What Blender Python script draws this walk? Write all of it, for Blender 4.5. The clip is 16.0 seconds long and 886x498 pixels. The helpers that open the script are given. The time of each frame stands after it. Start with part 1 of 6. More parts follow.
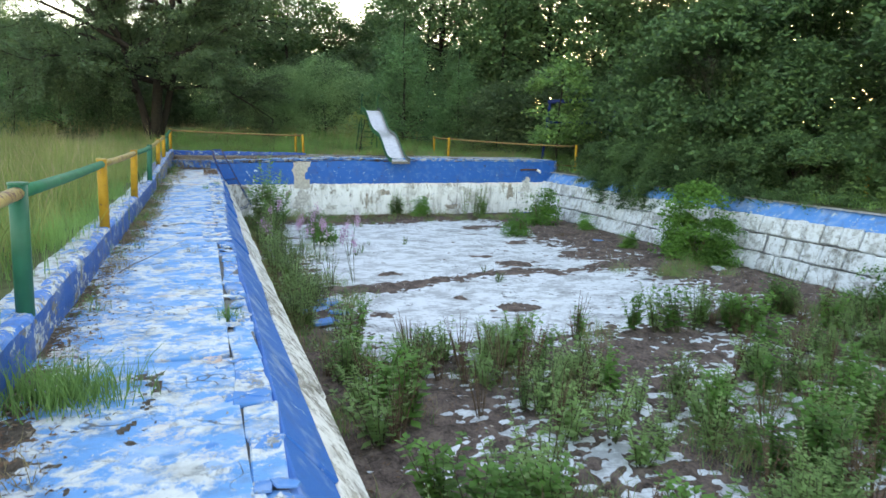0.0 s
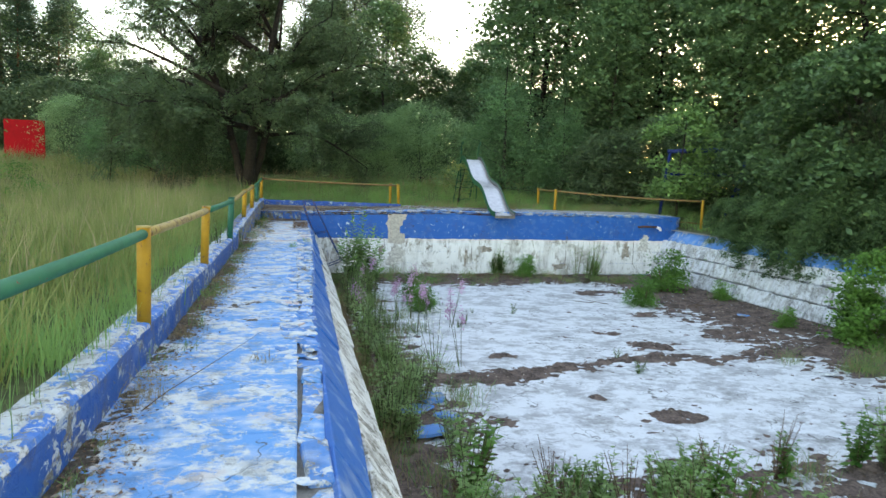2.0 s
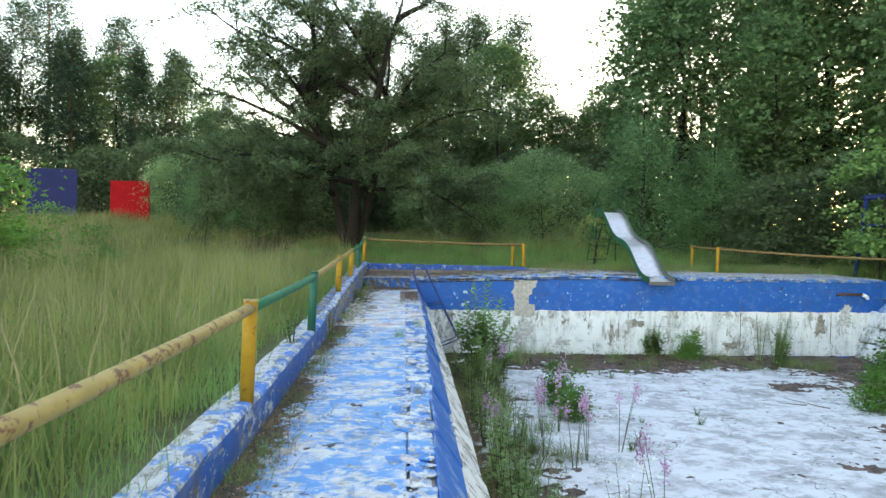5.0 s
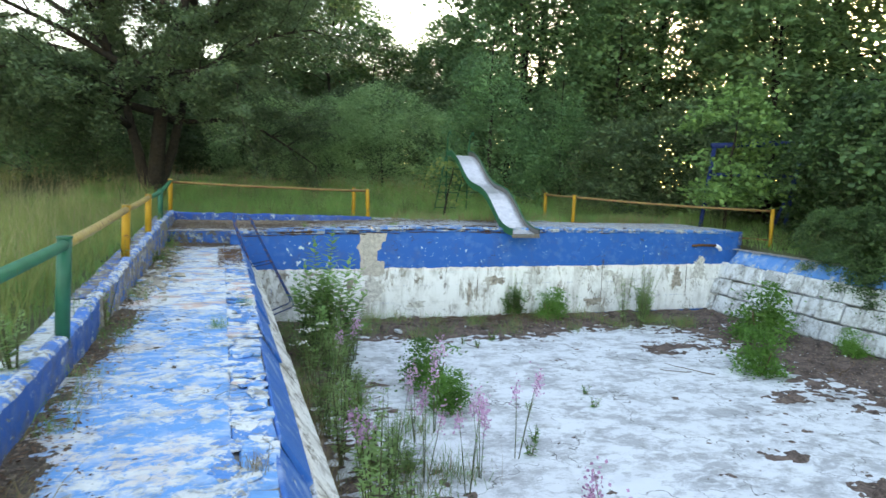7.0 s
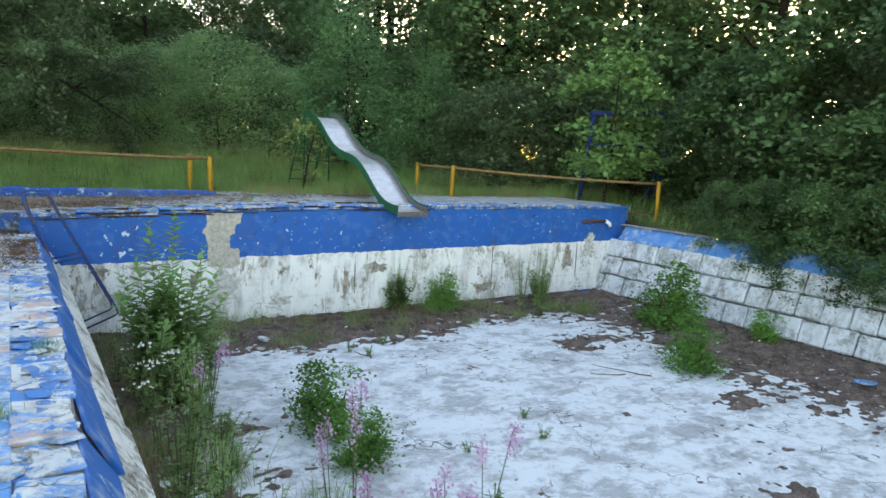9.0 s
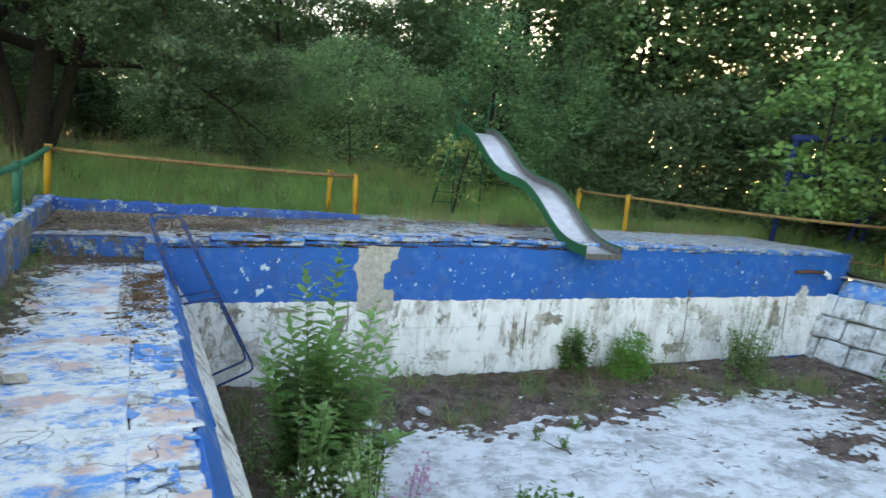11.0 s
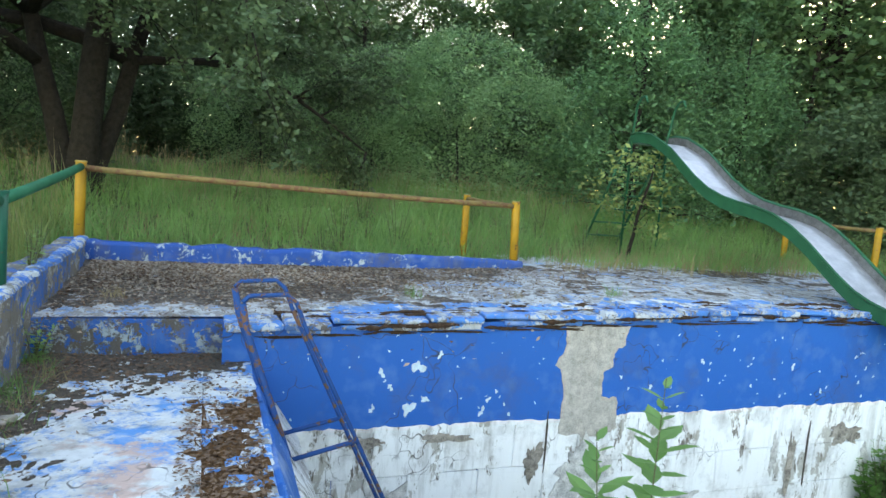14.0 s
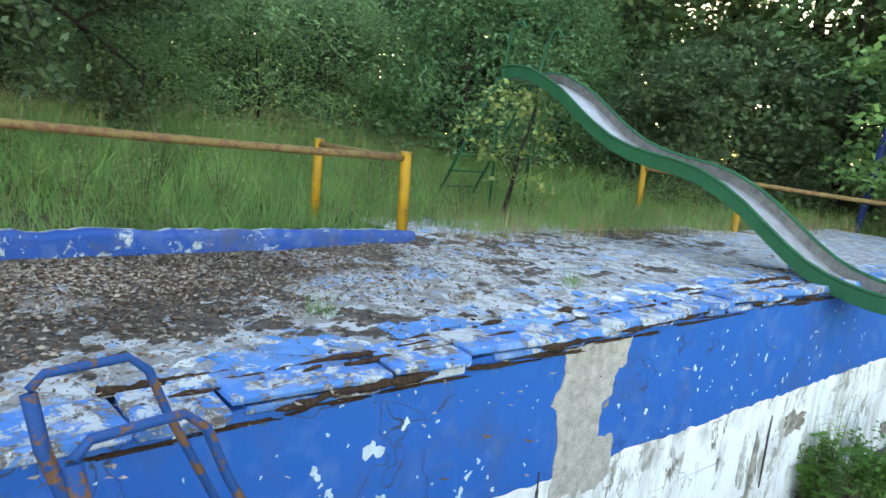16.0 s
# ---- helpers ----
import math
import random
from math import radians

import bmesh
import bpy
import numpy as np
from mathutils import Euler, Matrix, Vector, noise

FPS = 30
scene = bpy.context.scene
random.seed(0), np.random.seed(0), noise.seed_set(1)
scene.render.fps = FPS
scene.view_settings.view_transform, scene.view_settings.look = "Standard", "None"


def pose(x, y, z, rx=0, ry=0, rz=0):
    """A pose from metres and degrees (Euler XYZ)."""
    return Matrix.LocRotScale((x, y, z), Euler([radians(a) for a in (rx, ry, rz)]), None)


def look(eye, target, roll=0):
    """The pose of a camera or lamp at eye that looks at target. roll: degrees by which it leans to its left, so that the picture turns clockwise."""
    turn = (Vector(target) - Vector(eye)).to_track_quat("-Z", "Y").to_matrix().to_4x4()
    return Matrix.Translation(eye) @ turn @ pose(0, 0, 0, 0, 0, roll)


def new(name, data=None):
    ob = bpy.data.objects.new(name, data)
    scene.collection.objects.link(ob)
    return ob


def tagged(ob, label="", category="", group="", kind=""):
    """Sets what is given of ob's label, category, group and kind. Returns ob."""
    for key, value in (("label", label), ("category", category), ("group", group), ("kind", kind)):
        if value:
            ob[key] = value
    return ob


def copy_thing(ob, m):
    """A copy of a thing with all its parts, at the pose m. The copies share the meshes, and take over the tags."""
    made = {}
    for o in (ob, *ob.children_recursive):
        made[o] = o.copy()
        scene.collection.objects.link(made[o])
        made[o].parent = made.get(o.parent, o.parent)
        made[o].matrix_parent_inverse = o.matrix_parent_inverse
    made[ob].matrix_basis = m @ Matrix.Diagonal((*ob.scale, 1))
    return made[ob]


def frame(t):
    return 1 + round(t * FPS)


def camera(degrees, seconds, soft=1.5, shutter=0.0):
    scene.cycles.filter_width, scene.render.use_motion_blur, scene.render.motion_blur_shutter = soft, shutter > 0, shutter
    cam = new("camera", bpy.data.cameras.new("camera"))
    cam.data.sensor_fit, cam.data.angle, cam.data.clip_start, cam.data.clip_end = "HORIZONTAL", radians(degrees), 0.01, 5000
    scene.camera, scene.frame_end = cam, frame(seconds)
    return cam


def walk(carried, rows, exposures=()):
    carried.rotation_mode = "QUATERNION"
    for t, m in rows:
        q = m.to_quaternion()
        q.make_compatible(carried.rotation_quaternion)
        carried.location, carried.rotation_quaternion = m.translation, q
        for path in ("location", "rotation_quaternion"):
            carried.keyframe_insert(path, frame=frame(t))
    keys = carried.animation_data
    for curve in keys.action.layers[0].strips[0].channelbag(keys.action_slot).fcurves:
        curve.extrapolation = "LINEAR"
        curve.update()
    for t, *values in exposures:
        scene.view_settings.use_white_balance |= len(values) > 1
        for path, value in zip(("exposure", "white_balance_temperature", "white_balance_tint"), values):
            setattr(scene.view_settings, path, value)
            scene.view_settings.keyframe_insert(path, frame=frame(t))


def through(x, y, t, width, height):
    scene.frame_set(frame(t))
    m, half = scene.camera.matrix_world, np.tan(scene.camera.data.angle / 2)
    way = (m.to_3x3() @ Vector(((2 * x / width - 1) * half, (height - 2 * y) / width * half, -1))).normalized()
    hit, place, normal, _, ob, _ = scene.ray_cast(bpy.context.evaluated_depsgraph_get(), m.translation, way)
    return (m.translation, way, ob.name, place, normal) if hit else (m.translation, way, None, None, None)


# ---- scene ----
cam = camera(66.0, 16.0, shutter=0.2)
PATH = [
    (0, (-0.050, -0.324, 1.410), (0.608, 1.535, 1.075), 1.42),
    (0.5, (0.003, 0.290, 1.464), (0.575, 2.185, 1.182), 1.64),
    (1, (0.011, 0.940, 1.487), (0.547, 2.854, 1.262), 2.34),
    (1.5, (0.080, 1.643, 1.489), (0.597, 3.563, 1.271), 2.14),
    (2, (0.062, 2.343, 1.493), (0.485, 4.287, 1.288), 2.07),
    (2.5, (0.087, 3.032, 1.476), (0.473, 4.985, 1.283), 2.27),
    (3, (0.094, 3.778, 1.524), (0.387, 5.748, 1.340), 2.29),
    (3.5, (0.055, 4.383, 1.579), (0.218, 6.368, 1.395), 1.70),
    (3.7, (0.056, 4.655, 1.563), (0.155, 6.646, 1.401), 1.30),
    (5.8, (0.009, 7.629, 1.575), (0.181, 9.622, 1.563), 0.99),
    (6, (-0.009, 7.919, 1.571), (0.315, 9.893, 1.571), 1.27),
    (6.5, (0.015, 8.705, 1.546), (0.438, 10.659, 1.476), 1.36),
    (7, (0.033, 9.459, 1.537), (0.652, 11.350, 1.336), 2.01),
    (7.5, (0.095, 10.190, 1.529), (0.902, 12.004, 1.290), 2.54),
    (8, (0.104, 10.907, 1.512), (1.089, 12.623, 1.219), 3.26),
    (8.5, (0.150, 11.619, 1.473), (1.284, 13.239, 1.177), 3.46),
    (8.7, (0.146, 11.918, 1.480), (1.249, 13.561, 1.191), 2.98),
    (10.8, (0.103, 15.084, 1.481), (1.007, 16.854, 1.254), 4.90),
    (11, (0.106, 15.374, 1.498), (0.929, 17.181, 1.259), 4.84),
    (11.5, (0.066, 16.052, 1.507), (0.666, 17.937, 1.214), 4.43),
    (12, (0.159, 16.772, 1.529), (0.713, 18.667, 1.212), 3.75),
    (12.5, (0.146, 17.459, 1.519), (0.726, 19.357, 1.274), 3.53),
    (13, (0.107, 18.202, 1.487), (0.763, 20.081, 1.287), 4.10),
    (13.5, (0.116, 18.918, 1.481), (0.770, 20.801, 1.315), 3.90),
    (14, (0.063, 19.632, 1.449), (0.725, 21.508, 1.244), 4.60),
    (14.5, (0.095, 20.311, 1.445), (0.815, 22.151, 1.136), 4.89),
    (15, (0.005, 20.995, 1.447), (0.823, 22.794, 1.143), 5.15),
    (15.5, (-0.005, 21.596, 1.418), (1.104, 23.241, 1.165), 6.28),
    (16, (-0.014, 22.240, 1.430), (1.246, 23.757, 1.099), 5.87),
]
walk(cam, [(t, look(eye, target, roll)) for t, eye, target, roll in PATH],
     exposures=[(t, e, k, 15.0) for t, e, k in ((0.0, 2.83, 8800.0), (3.0, 2.68, 8700.0), (6.5, 2.95, 8800.0), (8.5, 2.70, 8600.0), (12.5, 2.88, 8350.0), (15.0, 3.24, 8200.0), (16.0, 3.20, 8200.0))])

# ---- world, sun ----
SUN_AZ, SUN_EL = radians(46.0), radians(11.0)
world = bpy.data.worlds.new("world")
scene.world = world
world.use_nodes = True
wn = world.node_tree.nodes
sky = wn.new("ShaderNodeTexSky")
sky.sky_type = "NISHITA"
sky.sun_disc = False
sky.sun_elevation, sky.sun_rotation = SUN_EL, SUN_AZ
sky.air_density, sky.dust_density, sky.ozone_density = 1.0, 0.6, 1.0
world.node_tree.links.new(sky.outputs[0], wn["Background"].inputs[0])
wn["Background"].inputs[1].default_value = 0.15
lamp = bpy.data.lights.new("sun", "SUN")
lamp.energy, lamp.angle, lamp.color = 0.5, radians(10.0), (1.0, 0.86, 0.7)
sun = new("sun", lamp)
sun.matrix_world = look((40 * math.sin(SUN_AZ), 40 * math.cos(SUN_AZ), 40 * math.tan(SUN_EL)), (0, 0, 0))


# ---- materials ----
class Nodes:
    """Short hand for a node material."""

    def __init__(self, name, rough=0.8):
        self.m = bpy.data.materials.new(name)
        self.m.use_nodes = True
        self.n = self.m.node_tree.nodes
        self.l = self.m.node_tree.links
        self.b = self.n["Principled BSDF"]
        self.b.inputs["Roughness"].default_value = rough
        self.b.inputs["Specular IOR Level"].default_value = 0.3
        self.pos = self.n.new("ShaderNodeNewGeometry").outputs["Position"]

    def put(self, socket, value):
        if isinstance(value, bpy.types.NodeSocket):
            self.l.new(value, socket)
        else:
            socket.default_value = value

    def scaled(self, s, vec=None):
        k = self.n.new("ShaderNodeMapping")
        self.l.new(vec or self.pos, k.inputs[0])
        k.inputs["Scale"].default_value = s
        return k.outputs[0]

    def grain(self, scale, detail=6, rough=0.6, vec=None, twist=0.0):
        k = self.n.new("ShaderNodeTexNoise")
        self.l.new(vec or self.pos, k.inputs["Vector"])
        k.inputs["Scale"].default_value, k.inputs["Detail"].default_value = scale, detail
        k.inputs["Roughness"].default_value, k.inputs["Distortion"].default_value = rough, twist
        return k.outputs["Fac"]

    def cells(self, scale, vec=None):
        k = self.n.new("ShaderNodeTexVoronoi")
        k.feature = "DISTANCE_TO_EDGE"
        self.l.new(vec or self.pos, k.inputs["Vector"])
        k.inputs["Scale"].default_value = scale
        return k.outputs["Distance"]

    def step(self, v, lo, hi, a=0.0, b=1.0):
        k = self.n.new("ShaderNodeMapRange")
        self.put(k.inputs[0], v)
        for i, x in zip((1, 2, 3, 4), (lo, hi, a, b)):
            k.inputs[i].default_value = x
        return k.outputs[0]

    def math(self, op, a, b=0.0):
        k = self.n.new("ShaderNodeMath")
        k.operation = op
        self.put(k.inputs[0], a)
        self.put(k.inputs[1], b)
        return k.outputs[0]

    def mix(self, f, a, b):
        k = self.n.new("ShaderNodeMix")
        k.data_type = "RGBA"
        self.put(k.inputs[0], f)
        for i, c in ((6, a), (7, b)):
            self.put(k.inputs[i], c if isinstance(c, bpy.types.NodeSocket) else (*c, 1))
        return k.outputs[2]

    def colour(self, c):
        self.put(self.b.inputs["Base Color"], c if isinstance(c, bpy.types.NodeSocket) else (*c, 1))

    def bump(self, h, strength=0.4, dist=0.01):
        k = self.n.new("ShaderNodeBump")
        k.inputs["Strength"].default_value, k.inputs["Distance"].default_value = strength, dist
        self.l.new(h, k.inputs["Height"])
        self.l.new(k.outputs[0], self.b.inputs["Normal"])

    def random(self):
        return self.n.new("ShaderNodeObjectInfo").outputs["Random"]

    def island(self):
        return self.n.new("ShaderNodeNewGeometry").outputs["Random Per Island"]


def worn_paint(name, top, under, concrete, cover, cover_under, size=1.0, rough=0.65, dirt=0.35, stretch=(1, 1, 1), fade=0.45, runs=0.0, blush=0.0, soft=0.012, cracks=0.0):
    """Two coats of paint over concrete, flaked off in patches. cover: the noise level under which the top coat is gone."""
    k = Nodes(name, rough)
    v = k.scaled(stretch)
    big = k.grain(1.6 * size, 3, 0.5, v, 0.4)
    mid = k.grain(6.5 * size, 8, 0.62, v, 0.6)
    fine = k.grain(38 * size, 5, 0.6, v)
    a = k.math("ADD", k.math("MULTIPLY", big, 0.45), k.math("MULTIPLY", mid, 0.55))
    a = k.math("ADD", a, k.math("MULTIPLY", k.math("SUBTRACT", fine, 0.5), 0.20))
    on_top = k.step(a, cover - soft, cover + soft)
    b = k.math("ADD", k.math("MULTIPLY", k.grain(4.1 * size, 7, 0.65, k.scaled((1.13, 0.9, 1), v), 0.8), 0.8), k.math("MULTIPLY", fine, 0.25))
    on_under = k.step(b, cover_under - 0.02, cover_under + 0.02)
    faded = tuple((1 - fade) * x + fade * y for x, y in zip(top, under))
    tint = k.mix(k.step(k.grain(2.3 * size, 4, 0.5, v), 0.52, 0.75), top, faded)
    tone = k.mix(k.step(fine, 0.35, 0.7), tuple(0.7 * x for x in concrete), concrete)
    c = k.mix(on_under, tone, k.mix(k.step(k.grain(11 * size, 6), 0.3, 0.8), tuple(0.78 * x for x in under), under))
    if blush:
        c = k.mix(k.math("MULTIPLY", k.step(k.grain(1.9, 5, 0.6, k.scaled((1, 1, 1), v)), 0.54, 0.60), blush), c, (0.62, 0.44, 0.38))
    c = k.mix(on_top, c, tint)
    if runs:
        streak = k.math("MULTIPLY", k.step(k.grain(5.0, 8, 0.7, k.scaled((1, 1, 0.10))), 0.50, 0.66), k.step(k.grain(1.7, 4, 0.6), 0.36, 0.62))
        c = k.mix(k.math("MULTIPLY", streak, runs), c, (0.15, 0.13, 0.10))
        peel = k.math("MULTIPLY", k.step(k.grain(13.0, 8, 0.75, k.scaled((1, 1, 0.28)), 0.5), 0.53, 0.59), k.step(k.grain(1.3, 5, 0.65), 0.47, 0.60))
        c = k.mix(k.math("MULTIPLY", peel, runs), c, tuple(0.9 * x for x in concrete))
    grime = k.math("MULTIPLY", k.step(k.grain(2.7, 9, 0.72), 0.52, 0.72), dirt)
    c = k.mix(grime, c, (0.10, 0.085, 0.06))
    if cracks:
        w = k.n.new("ShaderNodeVectorMath")
        k.l.new(k.pos, w.inputs[0])
        wn_ = k.n.new("ShaderNodeTexNoise")
        wn_.inputs["Scale"].default_value = 3.0
        k.l.new(wn_.outputs["Color"], w.inputs[1])
        k.l.new(k.pos, wn_.inputs["Vector"])
        line = k.step(k.cells(1.5 * cracks, w.outputs[0]), 0.004, 0.011, 1.0, 0.0)
        c = k.mix(k.math("MULTIPLY", line, k.step(k.grain(1.3, 3), 0.48, 0.56, 0.0, 0.8)), c, (0.05, 0.045, 0.04))
    k.colour(c)
    h = k.math("ADD", k.math("ADD", on_top, k.math("MULTIPLY", on_under, 0.8)), k.math("MULTIPLY", fine, 0.7))
    k.bump(h, 0.55, 0.006)
    return k.m


def plain(name, colour, rough=0.7, vary=0.25, scale=9.0, bump=0.3, metal=0.0, dist=0.005):
    k = Nodes(name, rough)
    k.b.inputs["Metallic"].default_value = metal
    g = k.grain(scale, 7, 0.65)
    f = k.grain(scale * 8, 4, 0.6)
    lo, hi = tuple(x * (1 - vary) for x in colour), tuple(min(1, x * (1 + vary)) for x in colour)
    k.colour(k.mix(k.step(k.math("ADD", k.math("MULTIPLY", g, 0.7), k.math("MULTIPLY", f, 0.3)), 0.35, 0.65), lo, hi))
    k.bump(k.math("ADD", g, k.math("MULTIPLY", f, 0.5)), bump, dist)
    return k.m


def painted_metal(name, colour, rust=0.40, rough=0.45):
    k = Nodes(name, rough)
    g = k.grain(14, 8, 0.7)
    f = k.grain(70, 4, 0.6)
    on = k.step(g, rust - 0.02, rust + 0.02)
    body = k.mix(k.step(k.grain(5, 4), 0.3, 0.7), tuple(x * 0.72 for x in colour), colour)
    k.colour(k.mix(on, k.mix(f, (0.09, 0.035, 0.015), (0.22, 0.11, 0.06)), body))
    k.bump(k.math("ADD", on, k.math("MULTIPLY", f, 0.4)), 0.5, 0.002)
    return k.m


def leaf(name, dark, light, through=0.35, rough=0.55):
    k = Nodes(name, rough)
    t = k.math("ADD", k.math("MULTIPLY", k.island(), 0.6), k.math("MULTIPLY", k.random(), 0.4))
    c = k.mix(t, dark, light)
    c = k.mix(k.step(k.grain(0.9, 3), 0.4, 0.62), c, k.mix(0.4, c, tuple(x * 1.7 for x in light)))
    k.colour(c)
    tr = k.n.new("ShaderNodeBsdfTranslucent")
    k.l.new(c, tr.inputs[0])
    mx = k.n.new("ShaderNodeMixShader")
    mx.inputs[0].default_value = through
    k.l.new(k.b.outputs[0], mx.inputs[1])
    k.l.new(tr.outputs[0], mx.inputs[2])
    k.l.new(mx.outputs[0], k.n["Material Output"].inputs[0])
    return k.m


BLUE, SKYBLUE, WHITE, GREY = (0.002, 0.112, 0.42), (0.085, 0.31, 0.66), (0.78, 0.80, 0.80), (0.36, 0.34, 0.31)
M_DECK = worn_paint("deck paint", (0.095, 0.33, 0.68), (0.74, 0.77, 0.78), (0.47, 0.50, 0.51), 0.485, 0.45, 1.7, 0.6, 0.52, (1, 1.25, 1), fade=0.6, blush=0.3, soft=0.045, cracks=0.8)
M_DECK2 = worn_paint("bleached deck paint", SKYBLUE, (0.78, 0.80, 0.80), (0.46, 0.45, 0.43), 0.545, 0.43, 1.5, 0.6, 0.62, (1, 1.25, 1), fade=0.6, blush=0.95, soft=0.05, cracks=0.8)
M_EDGE = worn_paint("edge paint", (0.06, 0.25, 0.60), (0.7, 0.73, 0.75), (0.36, 0.36, 0.35), 0.495, 0.49, 1.6, 0.65, 0.55)
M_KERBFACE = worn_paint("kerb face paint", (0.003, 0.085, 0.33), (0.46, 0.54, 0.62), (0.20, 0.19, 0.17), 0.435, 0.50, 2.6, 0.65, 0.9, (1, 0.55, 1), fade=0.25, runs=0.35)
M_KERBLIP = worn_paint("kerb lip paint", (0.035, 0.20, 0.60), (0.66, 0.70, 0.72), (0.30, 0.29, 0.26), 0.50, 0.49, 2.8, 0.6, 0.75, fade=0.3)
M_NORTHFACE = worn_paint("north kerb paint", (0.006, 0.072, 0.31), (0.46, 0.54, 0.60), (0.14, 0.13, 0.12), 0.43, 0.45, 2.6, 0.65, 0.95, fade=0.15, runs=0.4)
M_STEP = worn_paint("step paint", (0.008, 0.11, 0.40), (0.34, 0.42, 0.48), (0.12, 0.11, 0.10), 0.47, 0.55, 2.2, 0.7, 0.95, fade=0.2, runs=0.6)
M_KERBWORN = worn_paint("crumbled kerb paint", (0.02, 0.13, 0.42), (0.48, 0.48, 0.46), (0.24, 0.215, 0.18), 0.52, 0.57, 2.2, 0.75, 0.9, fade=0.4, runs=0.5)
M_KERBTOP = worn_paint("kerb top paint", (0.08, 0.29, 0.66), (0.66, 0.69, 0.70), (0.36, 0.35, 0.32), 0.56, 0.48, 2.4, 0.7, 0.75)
M_BAND = worn_paint("blue wall paint", BLUE, (0.42, 0.55, 0.66), (0.42, 0.42, 0.40), 0.312, 0.36, 2.6, 0.6, 0.34, fade=0.10, cracks=1.0)
M_WHITEWALL = worn_paint("white wall paint", (0.84, 0.85, 0.86), (0.56, 0.54, 0.50), (0.24, 0.21, 0.18), 0.425, 0.46, 1.5, 0.75, 0.42, (1, 1, 0.45), fade=0.15, runs=0.62, cracks=1.2)
M_SLOPEBLUE = worn_paint("slope blue paint", (0.006, 0.13, 0.44), (0.55, 0.64, 0.72), (0.35, 0.35, 0.34), 0.36, 0.44, 2.2, 0.6, 0.35, soft=0.03)
M_SLOPEWHITE = worn_paint("slope white paint", (0.76, 0.76, 0.74), (0.5, 0.48, 0.44), (0.24, 0.22, 0.19), 0.47, 0.49, 2.0, 0.8, 0.85, runs=0.4)
M_SLOPEBARE = worn_paint("bared slope paint", (0.02, 0.15, 0.46), (0.70, 0.69, 0.66), (0.33, 0.29, 0.24), 0.515, 0.48, 2.4, 0.8, 0.7, (1, 0.5, 1), runs=0.3)
M_STONEBLUE = worn_paint("stone blue paint", (0.06, 0.24, 0.58), (0.48, 0.54, 0.60), (0.30, 0.30, 0.30), 0.43, 0.44, 1.3, 0.65, 0.5)
M_STONEWHITE = worn_paint("stone white paint", (0.64, 0.67, 0.71), (0.44, 0.45, 0.46), (0.21, 0.20, 0.19), 0.46, 0.45, 1.6, 0.8, 0.75, runs=0.7, soft=0.03)
M_TERRACE = worn_paint("terrace concrete", (0.22, 0.38, 0.62), (0.58, 0.60, 0.62), (0.34, 0.325, 0.32), 0.565, 0.525, 1.7, 0.85, 0.75)
M_COPING = worn_paint("coping paint", (0.05, 0.22, 0.58), (0.54, 0.58, 0.62), (0.22, 0.19, 0.17), 0.49, 0.49, 1.9, 0.65, 0.8)
M_FLOOR = worn_paint("pool floor paint", (0.74, 0.76, 0.80), (0.50, 0.51, 0.54), (0.36, 0.35, 0.36), 0.475, 0.36, 0.75, 0.7, 0.55, (1, 1.4, 1), soft=0.055, cracks=0.5)
M_JOINT = plain("grey mortar", (0.33, 0.325, 0.32), 0.95, 0.5, 10, 0.6)
M_RUBBLE = plain("broken concrete", (0.38, 0.345, 0.295), 0.95, 0.4, 14, 0.8, 0, 0.01)
M_CONCRETE = plain("bare concrete", (0.17, 0.16, 0.15), 0.9, 0.4, 7, 0.5)
M_PLASTER = plain("bare plaster", (0.50, 0.465, 0.42), 0.95, 0.32, 14, 1.0, 0, 0.02)
M_SOIL = plain("soil", (0.138, 0.098, 0.084), 0.95, 0.8, 3.5, 1.0, 0, 0.03)
M_GROUND = plain("meadow soil", (0.085, 0.10, 0.04), 0.95, 0.5, 1.3, 0.6, 0, 0.03)
M_LITTER = leaf("leaf litter", (0.06, 0.032, 0.02), (0.24, 0.15, 0.10), 0.1, 0.85)
M_MOSS = plain("brown moss", (0.15, 0.07, 0.026), 0.95, 0.6, 30, 1.0, 0, 0.02)
M_JOINTMOSS = plain("dark joint moss", (0.07, 0.038, 0.022), 0.95, 0.6, 30, 1.0, 0, 0.02)
M_TERRACEDIRT = plain("terrace dirt", (0.135, 0.112, 0.098), 0.95, 0.75, 16, 1.0, 0, 0.03)
M_LITTER_PALE = leaf("bleached litter", (0.14, 0.10, 0.075), (0.40, 0.33, 0.27), 0.1, 0.85)
M_KERBDIRT = plain("kerb dirt", (0.12, 0.095, 0.075), 0.95, 0.6, 25, 1.0, 0, 0.02)
M_YELLOW = painted_metal("yellow paint", (0.44, 0.235, 0.018), 0.39, 0.6)
M_RAILYELLOW = painted_metal("faded yellow paint", (0.42, 0.31, 0.10), 0.44, 0.55)
M_RAILDULL = painted_metal("dull rusty yellow paint", (0.22, 0.15, 0.055), 0.47, 0.7)
M_GREEN = painted_metal("green paint", (0.01, 0.12, 0.075), 0.30)
M_RAILGREEN = painted_metal("light green paint", (0.012, 0.17, 0.085), 0.33, 0.7)
M_SLIDEGREEN = painted_metal("slide green paint", (0.010, 0.105, 0.05), 0.32, 0.6)
M_LADDER = painted_metal("ladder blue paint", (0.004, 0.065, 0.24), 0.45, 0.6)
M_GATE = painted_metal("dark blue paint", (0.010, 0.030, 0.15), 0.30, 0.7)
M_RUST = plain("rusty steel", (0.13, 0.06, 0.03), 0.8, 0.5, 30, 0.6)
M_RED = plain("red board paint", (0.34, 0.004, 0.008), 0.95, 0.2, 2, 0.2)
